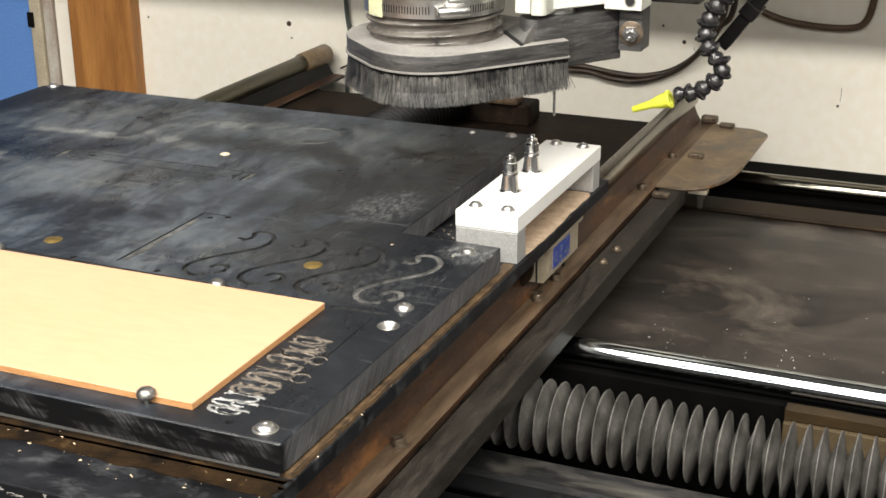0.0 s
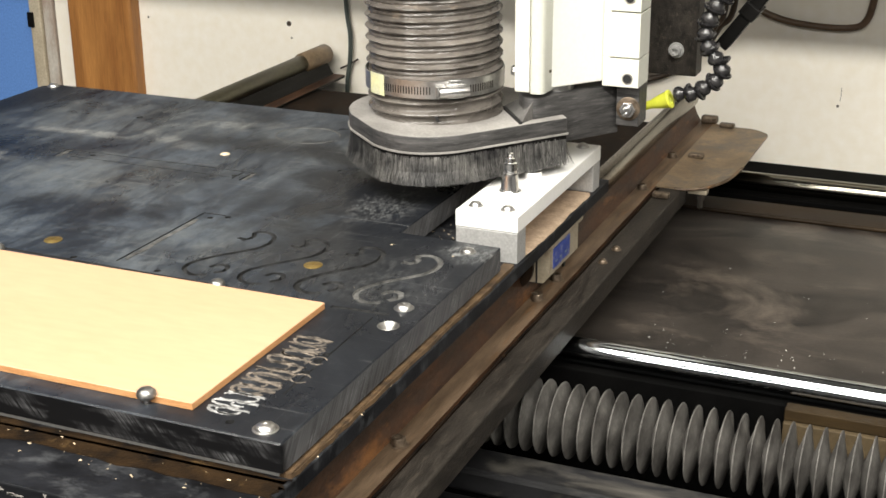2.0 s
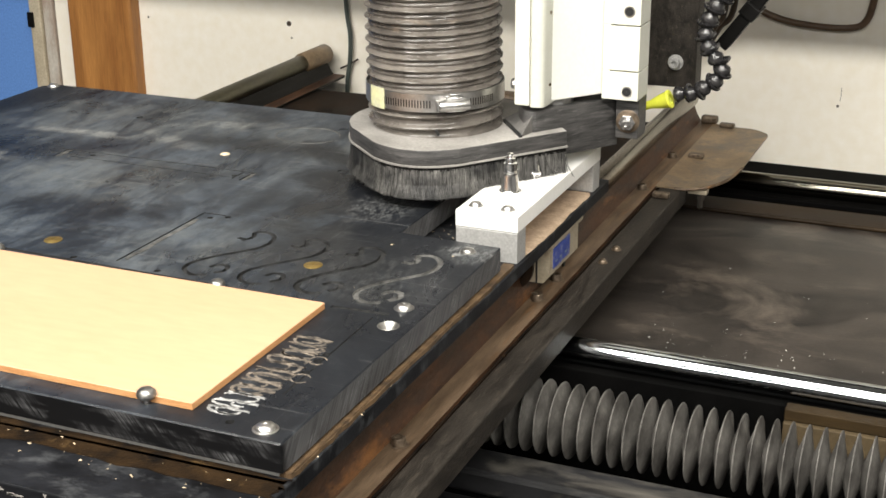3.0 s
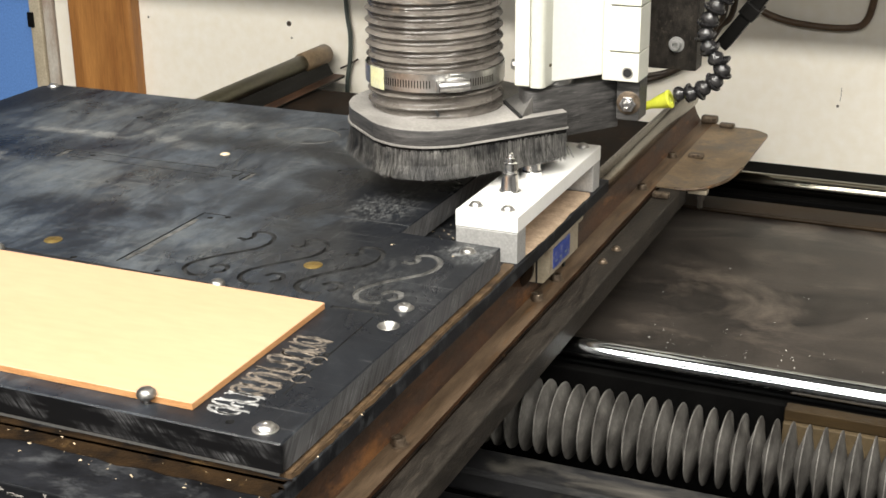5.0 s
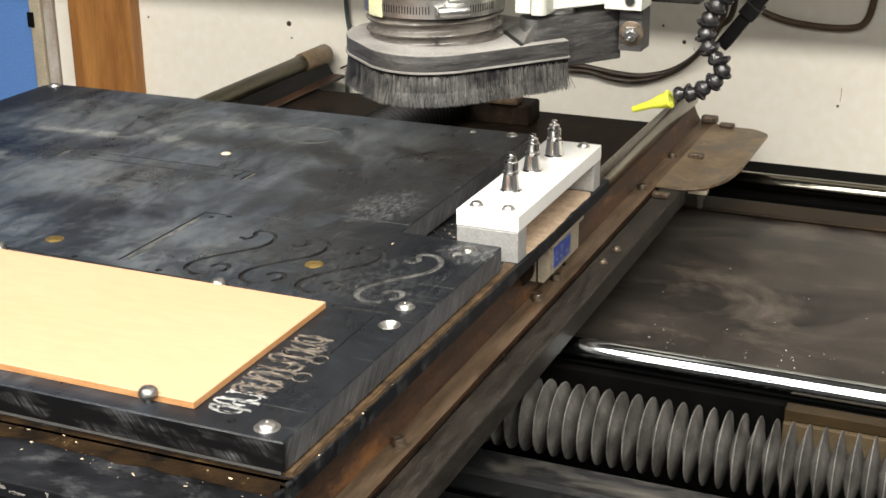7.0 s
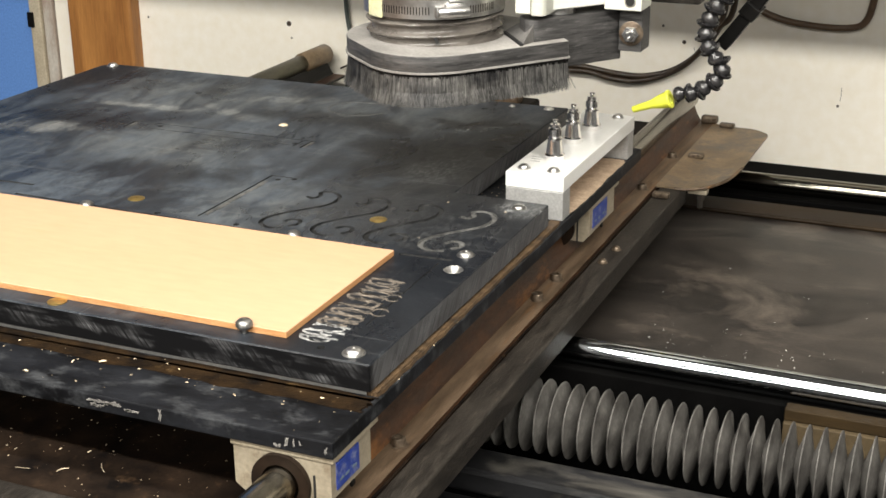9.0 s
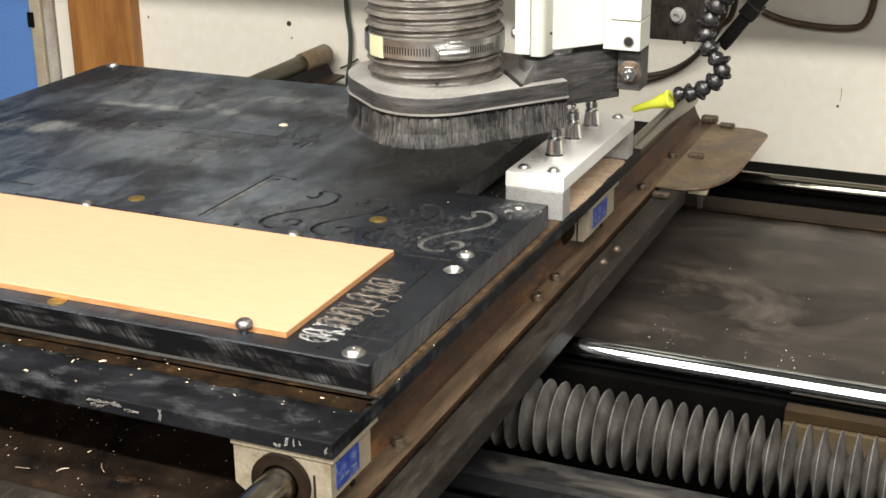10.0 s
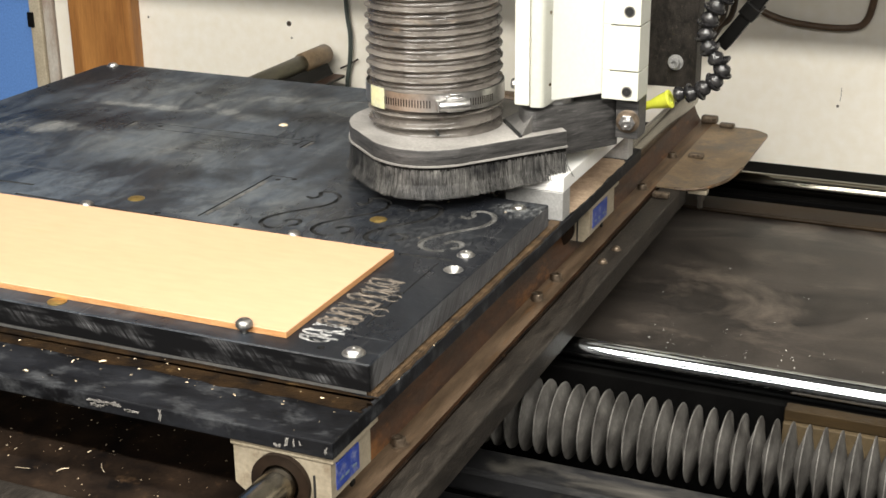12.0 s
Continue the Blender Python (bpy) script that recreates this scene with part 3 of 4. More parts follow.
part("mount_body", prism(rounded([(-0.11, -0.02), (0.048, -0.02), (0.048, 0.025), (-0.11, 0.025)], [0.004] * 4, 3), 0.0, 0.030, 0.003), M_floorpan, mount)
part("mount_boss", box(-0.012, 0.034, -0.028, 0.0, 0.0295, 0.0440, 0.005), M_flange, mount, "brown stained boss")
# Gantry beam above the work.
gantry = root("gantry", pose(0, 0, 0), "black steel gantry above the table on two columns", "gantry")
part("beam", box(-2.2, 1.6, 1.40, 1.60, 1.28, 1.5, 0.004), M_black, gantry, "black steel gantry beam")
for x in (-2.15, 1.45):
    part("column", box(x, x + 0.10, 1.42, 1.58, 0.0, 1.28, 0.004), M_black, gantry)


# ---- the sliding table and all that rides on it ----
RIDERS = []

S_PATH = [(-0.4480, 0.9475), (-0.4400, 0.9465), (-0.4372, 0.9545), (-0.4410, 0.9640), (-0.4310, 0.9680), (-0.4200, 0.9600), (-0.4163, 0.9456), (-0.4195, 0.9310),
          (-0.4267, 0.9208), (-0.4422, 0.9016), (-0.4522, 0.8823), (-0.4504, 0.8680), (-0.4386, 0.8598), (-0.4270, 0.8630)]
CURL = [(-0.4232, 0.8690), (-0.4180, 0.8770), (-0.4210, 0.8860), (-0.4290, 0.8860), (-0.4330, 0.8790)]


def groove(points, width, depth, steps=5):
    """A cutter that follows a line in the board's top."""
    path = smooth_path([(px, py, 0) for px, py in points], steps) if steps > 1 else [Vector((px, py, 0)) for px, py in points]
    bm = bmesh.new()
    rows = []
    for i, p in enumerate(path):
        d = (path[min(i + 1, len(path) - 1)] - path[max(i - 1, 0)]).normalized()
        s = Vector((-d.y, d.x, 0)) * width / 2
        rows.append([bm.verts.new(p + s + Vector((0, 0, TOP + 0.004))), bm.verts.new(p + s * 0.8 + Vector((0, 0, TOP - depth))),
                     bm.verts.new(p - s * 0.8 + Vector((0, 0, TOP - depth))), bm.verts.new(p - s + Vector((0, 0, TOP + 0.004)))])
    for a, b in zip(rows, rows[1:]):
        for k in range(4):
            bm.faces.new((a[k], a[(k + 1) % 4], b[(k + 1) % 4], b[k]))
    bm.faces.new(list(reversed(rows[0])))
    bm.faces.new(rows[-1])
    bmesh.ops.recalc_face_normals(bm, faces=bm.faces)
    return bm


def cut(ob, cutters, mat):
    """Takes the cutters out of ob's mesh; the cut faces take mat."""
    ob.data.materials.append(mat)
    for bm in cutters:
        me = bpy.data.meshes.new("cutter")
        bm.to_mesh(me)
        bm.free()
        for m in ob.data.materials:
            me.materials.append(m)
        for p in me.polygons:
            p.material_index = len(ob.data.materials) - 1
        c = new("cutter", me)
        mod = ob.modifiers.new("cut", "BOOLEAN")
        mod.operation, mod.object, mod.solver = "DIFFERENCE", c, "EXACT"
        bpy.context.view_layer.update()
        made = bpy.data.meshes.new_from_object(ob.evaluated_get(bpy.context.evaluated_depsgraph_get()))
        ob.modifiers.clear()
        if len(made.polygons) > 20:
            ob.data = made
        bpy.data.objects.remove(c)


def hole(x, y, r, depth, r2=None):
    bm = lathe([(r, TOP + 0.003), (r, TOP), (r2 or r, TOP - depth)], 16, True)
    bmesh.ops.transform(bm, matrix=pose(x, y, 0), verts=bm.verts)
    bmesh.ops.recalc_face_normals(bm, faces=bm.faces)
    return bm


table = root("sliding_table", pose(0, 0, 0), "black sliding table with scuffed, engraved bed board on bearings", "machine table")
RIDERS.append(table)
outline = [(-1.113, 0.6404), (-0.386, 0.6404), (-0.386, 1.0085), (-0.479, 1.0115), (-0.479, 1.343), (-1.100, 1.343), (-1.113, 1.33)]
bm = prism(outline, 0.929, TOP, 0.0010, 1)
for f in bm.faces:
    if abs(f.normal.z) < 0.5:
        f.material_index = 1
board = part("bed_board", bm, [M_board, M_boardedge], table, "scuffed black plastic bed board with engraved scrolls")
cutters = []
for k in range(4):
    for line in (S_PATH, CURL):
        cutters.append(groove([(px - 0.0512 * k, py) for px, py in line], 0.0060 if k < 2 else 0.0048, 0.0020 if k < 2 else 0.0026, 4))
cutters.append(groove([(-0.6649, 0.8619), (-0.6642, 0.9925), (-0.6645, 0.9926)], 0.0022, 0.002, 1))
cutters.append(groove([(-0.8600, 0.8535), (-0.6570, 0.8490), (-0.4700, 0.8462)], 0.0042, 0.003, 1))
cutters.append(groove([(-0.9300, 0.8790), (-0.8615, 0.8823)], 0.0040, 0.003, 1))
cutters.append(groove([(-0.6652, 0.9928), (-0.6419, 0.9930)], 0.0022, 0.002, 1))
cutters.append(groove([(-0.9146, 1.1142), (-0.6813, 1.1139)], 0.0020, 0.002, 1))
cutters.append(groove([(-0.890, 1.0945), (-0.70, 1.0935)], 0.0014, 0.0015, 1))
cutters.append(groove([(-0.908, 1.1130), (-0.906, 1.0880)], 0.0016, 0.0015, 1))
cutters.append(groove([(-0.6850, 1.1128), (-0.6858, 1.0880)], 0.0030, 0.0015, 1))
cutters.append(groove([(-0.6950, 1.1128), (-0.6958, 1.0900)], 0.0020, 0.0015, 1))
cutters.append(groove([(-0.458, 0.8430), (-0.4120, 0.8450)], 0.0050, 0.0012, 1))
cutters.append(groove([(-0.4200, 0.8360), (-0.4180, 0.7000)], 0.0016, 0.0010, 1))
for hx, hy, hr in ((-0.4205, 0.7345, 0.0034), (-0.4215, 0.754, 0.0032), (-0.4210, 0.7650, 0.003), (-0.4300, 0.6540, 0.003), (-0.6980, 1.0993, 0.003), (-0.8692, 1.1057, 0.003),
                   (-0.9119, 1.249, 0.004), (-0.6380, 0.9900, 0.003), (-0.6520, 0.9830, 0.0028), (-0.5945, 0.9440, 0.002), (-0.6210, 0.8555, 0.003), (-0.5440, 0.9440, 0.002), (-0.7030, 0.8560, 0.003)):
    cutters.append(hole(hx, hy, hr, 0.004))
cutters.append(hole(-0.4024, 0.8253, 0.0078, 0.005, 0.0028))
cut(board, cutters[8:17] + cutters[18:], M_groove)
cut(board, cutters[2:8] + cutters[17:18], M_cutshade)
cut(board, cutters[:2], M_cutpale)
# Worn carving beside the plywood, too scratched to read.
rnd = random.Random(4)


def ragged(x0, x1, y0, y1, z, mat, name, label, parent=None, teeth=26, rag=0.0015, seed=1, high=0.0004):
    """A thin patch with an uneven outline."""
    r = random.Random(seed)
    pts = []
    for k in range(teeth):
        a = 2 * math.pi * k / teeth
        cx, cy = max(-1, min(1, 1.35 * math.cos(a))), max(-1, min(1, 1.35 * math.sin(a)))
        pts.append(((x0 + x1) / 2 + cx * (x1 - x0) / 2 + r.uniform(-rag, rag), (y0 + y1) / 2 + cy * (y1 - y0) / 2 + r.uniform(-rag, rag)))
    return part(name, prism(pts, z - 0.0002, z + high), mat, parent, label)


def scrape(cx, cy, rx, ry, a0, a1, width, mat):
    """A flat curved scrape, uneven in width, from angle a0 to a1 of an ellipse."""
    bm = bmesh.new()
    rows = []
    for k in range(15):
        a = radians(a0 + (a1 - a0) * k / 14)
        w = width * rnd.uniform(0.55, 1.15) * (0.4 if k in (0, 14) else 1)
        c, q = math.cos(a), math.sin(a)
        rows.append([bm.verts.new((cx + (rx + e * w) * c, cy + (ry + e * w) * q, TOP + h)) for e, h in ((-0.5, -0.0002), (-0.4, 0.0004), (0.4, 0.0004), (0.5, -0.0002))])
    for p, q in zip(rows, rows[1:]):
        for e in range(3):
            bm.faces.new((p[e], p[e + 1], q[e + 1], q[e]))
    bmesh.ops.recalc_face_normals(bm, faces=bm.faces)
    part("scrape", bm, mat, board, "pale scraped carving, worn past reading")


y = 0.6615
while y < 0.782:
    mat = M_scratch if y < 0.682 else M_pale
    step = rnd.uniform(0.0085, 0.0125)
    start = rnd.uniform(0, 360)
    scrape(-0.4405 + rnd.uniform(-0.002, 0.002), y + 0.005, rnd.uniform(0.012, 0.0155), rnd.uniform(0.004, 0.0075), start, start + rnd.uniform(230, 350), 0.0030, mat)
    scrape(-0.4400 + rnd.uniform(-0.004, 0.004), y + 0.006, rnd.uniform(0.005, 0.010), rnd.uniform(0.003, 0.006), start + 90, start + rnd.uniform(240, 330), 0.0024, mat)
    ragged(-0.4560 + rnd.uniform(0, 0.003), -0.4240 - rnd.uniform(0, 0.003), y + step - 0.0030, y + step - 0.0008, TOP, mat,
           "scraped_bar", "pale scraped carving, worn past reading", board, 34, 0.0009, int(y * 1e4), rnd.uniform(0.0003, 0.0006))
    y += step
for px, py, pr in ((-0.4215, 0.754, 0.0062), (-0.4190, 0.7250, 0.0066)):
    scrape(px, py, pr, pr, 20, 330, 0.0012, M_pale)
scrape(-0.700, 1.252, 0.036, 0.030, 10, 345, 0.0026, M_cutpale)
for k, (x0, x1, y0, y1) in enumerate(((-0.6622, -0.6575, 0.868, 0.975), (-0.6840, -0.6800, 1.090, 1.111), (-0.9040, -0.8990, 1.090, 1.111))):
    ragged(x0, x1, y0, y1, TOP, M_cutpale, "rubbed_strip", "pale rubbed strip beside a cut line", board, 40, 0.0010, 60 + k, 0.0003)
part("spacer_sheet", box(-1.10, -0.3905, 0.6445, 1.0, LOW, 0.929, 0.0004), M_alu, table, "thin grey spacer sheet")
part("carriage_plate", box(-1.13, -0.3805, 0.574, 1.30, 0.9120, LOW, 0.0012), M_carriage, table, "black plate with rusty, chip-covered margin")
for qx, qw, qz, qh in ((-0.414, 0.0025, 0.9150, 0.0080), (-0.4085, 0.0012, 0.9160, 0.0070), (-0.4195, 0.0040, 0.9135, 0.0030), (-0.4040, 0.0010, 0.9180, 0.0045), (-0.385, 0.0016, 0.9150, 0.0060),
                       (-0.545, 0.0240, 0.9195, 0.0012), (-0.530, 0.0100, 0.9170, 0.0015), (-0.560, 0.0090, 0.9160, 0.0022), (-0.5110, 0.0016, 0.9140, 0.0100)):
    scuff = bmesh.new()
    for k in range(4 + int(qw * 700)):
        w, h = qw * rnd.uniform(0.15, 0.5), qh * rnd.uniform(0.2, 0.9)
        b = box(-w / 2, w / 2, -0.0003, 0.0004, -h / 2, h / 2, 0.0001, 1)
        join(scuff, b, pose(qx - qw * rnd.random(), 0.5740, qz + h / 2 + (qh - h) * rnd.random(), 0, rnd.uniform(-25, 25)))
    part("paint_scuff", scuff, M_dust, table, "pale scuff in the black paint")
for name, sx, sy, r, mat in (("table_screw", -0.4044, 0.6539, 0.0068, M_steel), ("table_screw", -0.4060, 0.8601, 0.0062, M_steel), ("table_screw", -1.0973, 1.3335, 0.0062, M_steel),
                             ("table_screw", -0.4076, 0.9888, 0.0058, M_grit), ("table_screw", -0.4982, 1.3304, 0.005, M_steel), ("table_screw", -0.5417, 1.3275, 0.003, M_steel)):
    part(name, pan_screw(r, r * 0.62), mat, table, "domed bright steel screw", pose(sx, sy, TOP), True)
for sx, sy in ((-0.4928, 0.6560), (-0.5570, 0.8425), (-0.7700, 0.8425), (-0.6545, 0.6560)):
    up = 0.004 if sy < 0.7 else 0.0002
    prof = [(0.0022, 0.0), (0.0022, up), (0.0055, up + 0.0002), (0.0066, up + 0.0020), (0.0062, up + 0.0045), (0.0042, up + 0.0064), (0.0001, up + 0.0072)]
    if (sx, sy) == (-0.6545, 0.6560):
        part("brass_insert", lathe([(0.0075, 0), (0.0075, 0.0006), (0.0001, 0.0008)], 20), M_brass, table, "worn brass insert", pose(sx, sy - 0.004, TOP), True)
    else:
        part("hold_down_screw", lathe(prof, 20), M_grit, table, "round-headed hold-down screw", pose(sx, sy, TOP), True)
for sx, sy in ((-0.5112, 0.9132), (-0.7450, 0.8832)):
    part("brass_insert", lathe([(0.0078, 0), (0.0078, 0.0005), (0.0072, 0.0008), (0.0015, 0.0008), (0.0001, 0.0002)], 24), M_brass, table, "worn brass insert", pose(sx, sy, TOP), True)
part("countersink", lathe([(0.0084, 0.0004), (0.0080, 0.0007), (0.0070, -0.0006), (0.0030, -0.0042), (0.0001, -0.0042)], 24), M_grit, table, "bright countersunk hole", pose(-0.4024, 0.8253, TOP), True)
part("plug", pan_screw(0.0042, 0.0015), M_chip, table, "pale chip-filled screw hole", pose(-0.7458, 1.1592, TOP), True)


def bearing(px, py, wd=0.058):
    """An open pillow block that hangs from the plate and runs on a rail."""
    bm = bmesh.new()
    hw, top, low = 0.0365, 0.9118, 0.8730
    pts = []
    pts += [(-hw, top), (-hw, low + 0.006), (-hw + 0.008, low), (-0.013, low)]
    for k in range(0, 19):
        a = radians(-125 - k * 290 / 18 + 0)
        pts.append((0.0195 * math.cos(a), 0.8865 + 0.0195 * math.sin(a)))
    pts += [(0.013, low), (hw - 0.006, low), (hw, low + 0.007), (hw, top)]
    a = [bm.verts.new((q, 0, z)) for q, z in pts]
    b = [bm.verts.new((q, wd, z)) for q, z in pts]
    n = len(a)
    bm.faces.new(a), bm.faces.new(list(reversed(b)))
    for k in range(n):
        bm.faces.new((a[k], b[k], b[(k + 1) % n], a[(k + 1) % n]))
    bmesh.ops.recalc_face_normals(bm, faces=bm.faces)
    blk = part("bearing_block", bm, M_cream, table, "cream cast bearing block with blue label", pose(px, py, 0))
    part("flange", box(-hw - 0.002, hw + 0.0025, -0.001, wd + 0.008, 0.9075, 0.9119, 0.0008), M_cream, blk)
    part("blue_label", box(hw - 0.001, hw + 0.0008, wd * 0.12, wd * 0.68, 0.8845, 0.9045, 0.0003), M_blue, blk, "scuffed blue label")
    for q in (0.18, 0.32, 0.50):
        part("label_bar", box(hw + 0.0004, hw + 0.0010, wd * q, wd * q + 0.006, 0.8895, 0.8915, 0), M_bluetube, blk, "pale bar on the label")
    part("set_screw", box(hw - 0.001, hw + 0.0012, wd * 0.46, wd * 0.46 + 0.005, 0.8765, 0.8805, 0.0005), M_black, blk)
    part("slit", box(0.0235, 0.0250, -0.0008, 0.01, 0.8725, 0.8965, 0.0002), M_hole, blk)
    ring = lathe([(0.0218, -0.003), (0.0218, 0.004), (0.0142, 0.004), (0.0142, -0.003), (0.0218, -0.003)], 28)
    bmesh.ops.transform(ring, matrix=pose(0, 0, 0.8865, 90), verts=ring.verts)
    part("seal_ring", ring, M_lip, blk, "black rubber seal ring", None, True)
    return blk


bearing(-0.4206, 0.577)
bearing(-0.4206, 1.128, 0.084)
bearing(-1.0126, 0.577)
bearing(-1.0126, 1.125)

M_sawdust = material("brown_sawdust", (0.56, 0.42, 0.30), (0.38, 0.275, 0.19), 0.8, scale=90, fine=500, bump=0.5)
M_rustdust = material("rusty_dust", (0.15, 0.090, 0.042), (0.035, 0.021, 0.011), 0.7, scale=70, fine=500, bump=0.4)
M_wetdust = material("oily_rust", (0.026, 0.0145, 0.006), (0.004, 0.003, 0.0024), 0.6, gloss=0.08, scale=50, fine=500, bump=0.6, third=(0.10, 0.060, 0.024), third_at=0.67, third_scale=45)
for ob in (ragged(-0.4380, -0.3822, 1.0620, 1.2500, LOW, M_sawdust, "sawdust", "", None, 60, 0.0012, 6),
           ragged(-0.3915, -0.3818, 0.6450, 1.0300, LOW, M_rustdust, "sawdust", "", None, 120, 0.0008, 7, 0.0032),
           ragged(-1.0900, -0.3830, 0.6200, 0.6440, LOW, M_wetdust, "sawdust", "", None, 140, 0.0025, 8)):
    tagged(ob, "brown sawdust caked on the black carriage plate", "sawdust", kind="stuff")
    RIDERS.append(ob)

# Plywood work piece.
bm = box(-0.98, -0.4598, 0.6580, 0.8366, TOP, TOP + 0.0052, 0.0004, 1)
bm.normal_update()
for f in bm.faces:
    f.material_index = 0 if f.normal.z > 0.5 else 1
sheet = tagged(part("plywood_sheet", bm, [M_wood, M_woodedge]), "pale blank plywood sheet screwed on the bed board", "plywood")
RIDERS.append(sheet)

# Tool rack.
rack = root("tool_rack", pose(0, 0, 0), "white plastic tool rack on aluminium end blocks", "tool rack")
RIDERS.append(rack)
part("rack_top", box(-0.4398, -0.3825, 1.0385, 1.2745, 0.9525, RACK_TOP, 0.0008), M_white, rack, "white plastic rack top")
for y0 in (1.0385, 1.2525):
    part("end_block", box(-0.4395, -0.3828, y0 + 0.0003, y0 + 0.0215, LOW, 0.9523, 0.0008), M_alu, rack, "machined aluminium end block")
for sx, sy in ((-0.4272, 1.0545), (-0.3974, 1.0540), (-0.4256, 1.2630), (-0.3974, 1.2620)):
    part("rack_screw", pan_screw(0.0052, 0.0042), M_steel, rack, "domed steel screw", pose(sx, sy, RACK_TOP), True)
for k, (mx, my) in enumerate(((-0.4300, 1.0785), (-0.4330, 1.0930), (-0.4310, 1.0860))):
    part("pencil_mark", box(mx, mx + 0.010, my, my + 0.0007, RACK_TOP - 0.0002, RACK_TOP + 0.0001, 0), M_black, rack, "short dark mark")

TOOLS = []
HOLDER = [(0.0001, -0.001), (0.0090, -0.001), (0.0098, 0.0003), (0.0098, 0.0042), (0.0090, 0.0052), (0.0084, 0.0056), (0.0066, 0.0190), (0.0070, 0.0192), (0.0070, 0.0208), (0.0060, 0.0212),
          (0.0056, 0.0226), (0.0064, 0.0232), (0.0064, 0.0296), (0.0054, 0.0304), (0.0048, 0.0306), (0.0048, 0.0340), (0.0024, 0.0345), (0.0022, 0.0358), (0.0027, 0.0366), (0.0027, 0.0381), (0.0014, 0.0386), (0.0001, 0.0386)]
for tool_y in (1.0915, 1.1545, 1.2075):
    t = root("tool_holder", pose(SPX - (0.0025 if tool_y == 1.1545 else 0), tool_y, RACK_TOP + 0.001), "tapered chrome tool holder standing in the white rack", "tool holder", "tool holders in the rack")
    part("taper", lathe(HOLDER, 28), M_chrome, t, "", None, True)
    nut = lathe([(0.0001, -0.0010), (0.0078, -0.001), (0.0078, -0.013), (0.005, -0.014), (0.0001, -0.014)], 8)
    part("collet_nut", nut, M_steel, t)
    flute = bmesh.new()
    for i in range(25):
        z, a = -0.014 - i * 0.0011, i * 0.7
        for s in (0, math.pi):
            flute.verts.new((0.0016 * math.cos(a + s), 0.0016 * math.sin(a + s), z))
    flute.verts.ensure_lookup_table()
    for i in range(24):
        v = [flute.verts[2 * i], flute.verts[2 * i + 1], flute.verts[2 * i + 3], flute.verts[2 * i + 2]]
        flute.faces.new(v)
    join(flute, lathe([(0.0011, -0.0135), (0.0011, -0.040), (0.0001, -0.0415)], 8))
    part("cutter", flute, M_steel, t, "thin spiral cutter")
    TOOLS.append(t)


def chips(name, spots, count, z, size, seed, label, mat=M_chip):
    """Loose chips, scattered over rectangles."""
    r = random.Random(seed)
    vs, fs = [], []
    for k in range(count):
        x0, x1, y0, y1 = spots[r.randrange(len(spots))]
        c = Vector((r.uniform(x0, x1), r.uniform(y0, y1), z))
        s = size * (0.35 + r.random() ** 3 * 1.4)
        a = r.uniform(0, 6.28)
        d, e = Vector((math.cos(a), math.sin(a), 0)) * s * r.uniform(0.6, 2.0), Vector((-math.sin(a), math.cos(a), 0)) * s * 0.5
        n = len(vs)
        vs += [c - d - e, c + d - e * 0.6, c + d * 0.7 + e, c - d + e, c + Vector((0, 0, s * r.uniform(0.3, 0.8)))]
        fs += [(n, n + 1, n + 4), (n + 1, n + 2, n + 4), (n + 2, n + 3, n + 4), (n + 3, n, n + 4)]
    me = bpy.data.meshes.new(name)
    me.from_pydata(vs, [], fs)
    me.materials.append(mat)
    return tagged(new(name, me), label, "chips", kind="stuff")


RIDERS.append(chips("wood_chips", [(-1.0, -0.385, 0.580, 0.640), (-0.80, -0.385, 0.61, 0.640), (-0.3885, -0.3815, 0.65, 0.95)], 130, LOW, 0.0011, 3, "pale wood chips on the black plate margin"))
RIDERS.append(chips("wood_crumbs", [(-0.85, -0.40, 0.612, 0.641), (-0.62, -0.39, 0.605, 0.643)], 26, LOW + 0.0003, 0.0012, 21, "pale wood crumbs on the oily plate margin"))
RIDERS.append(chips("wood_chips", [(-0.48, -0.39, 1.06, 1.25), (-0.54, -0.44, 1.02, 1.32)], 420, LOW, 0.0006, 8, "pale chips under the tool rack"))
RIDERS.append(chips("wood_chips", [(-0.56, -0.47, 0.98, 1.3), (-0.47, -0.40, 0.85, 0.99)], 9, TOP, 0.0009, 9, "few pale chips on the bed board"))
chips("wood_chips", [(-1.0, -0.47, 0.665, 0.95)], 620, 0.853, 0.00062, 5, "pale wood chips strewn on the oily base plate")
chips("plastic_chips", [(-0.33, 0.0, 1.14, 1.26), (-0.30, -0.12, 1.16, 1.24), (-0.33, 0.05, 1.14, 1.45)], 130, 0.795, 0.0007, 6, "white chips on the black guard sheet", M_whitechip)

curls = bmesh.new()
r = random.Random(31)
for k in range(22):
    c = Vector((r.uniform(-0.92, -0.49), r.uniform(0.67, 0.83), 0.8537))
    a, ln, bend = r.uniform(0, 6.28), r.uniform(0.003, 0.009), r.uniform(-0.003, 0.003)
    d, e = Vector((math.cos(a), math.sin(a), 0)), Vector((-math.sin(a), math.cos(a), 0.2))
    join(curls, pipe([c - d * ln, c + e * bend, c + d * ln], 0.00025, 5, 4))
tagged(part("wood_shavings", curls, M_chip), "thin pale curled shavings on the oily base plate", "shavings", kind="stuff")

# ---- spindle head (built in its lowered place) ----
HX, HY, HR = -0.513, 1.165, 0.0625
head_thing = root("spindle_head", pose(SPX, SPY, 0), "white spindle head with dust hose and brush skirt", "spindle head")
UNDO = pose(-SPX, -SPY, 0)


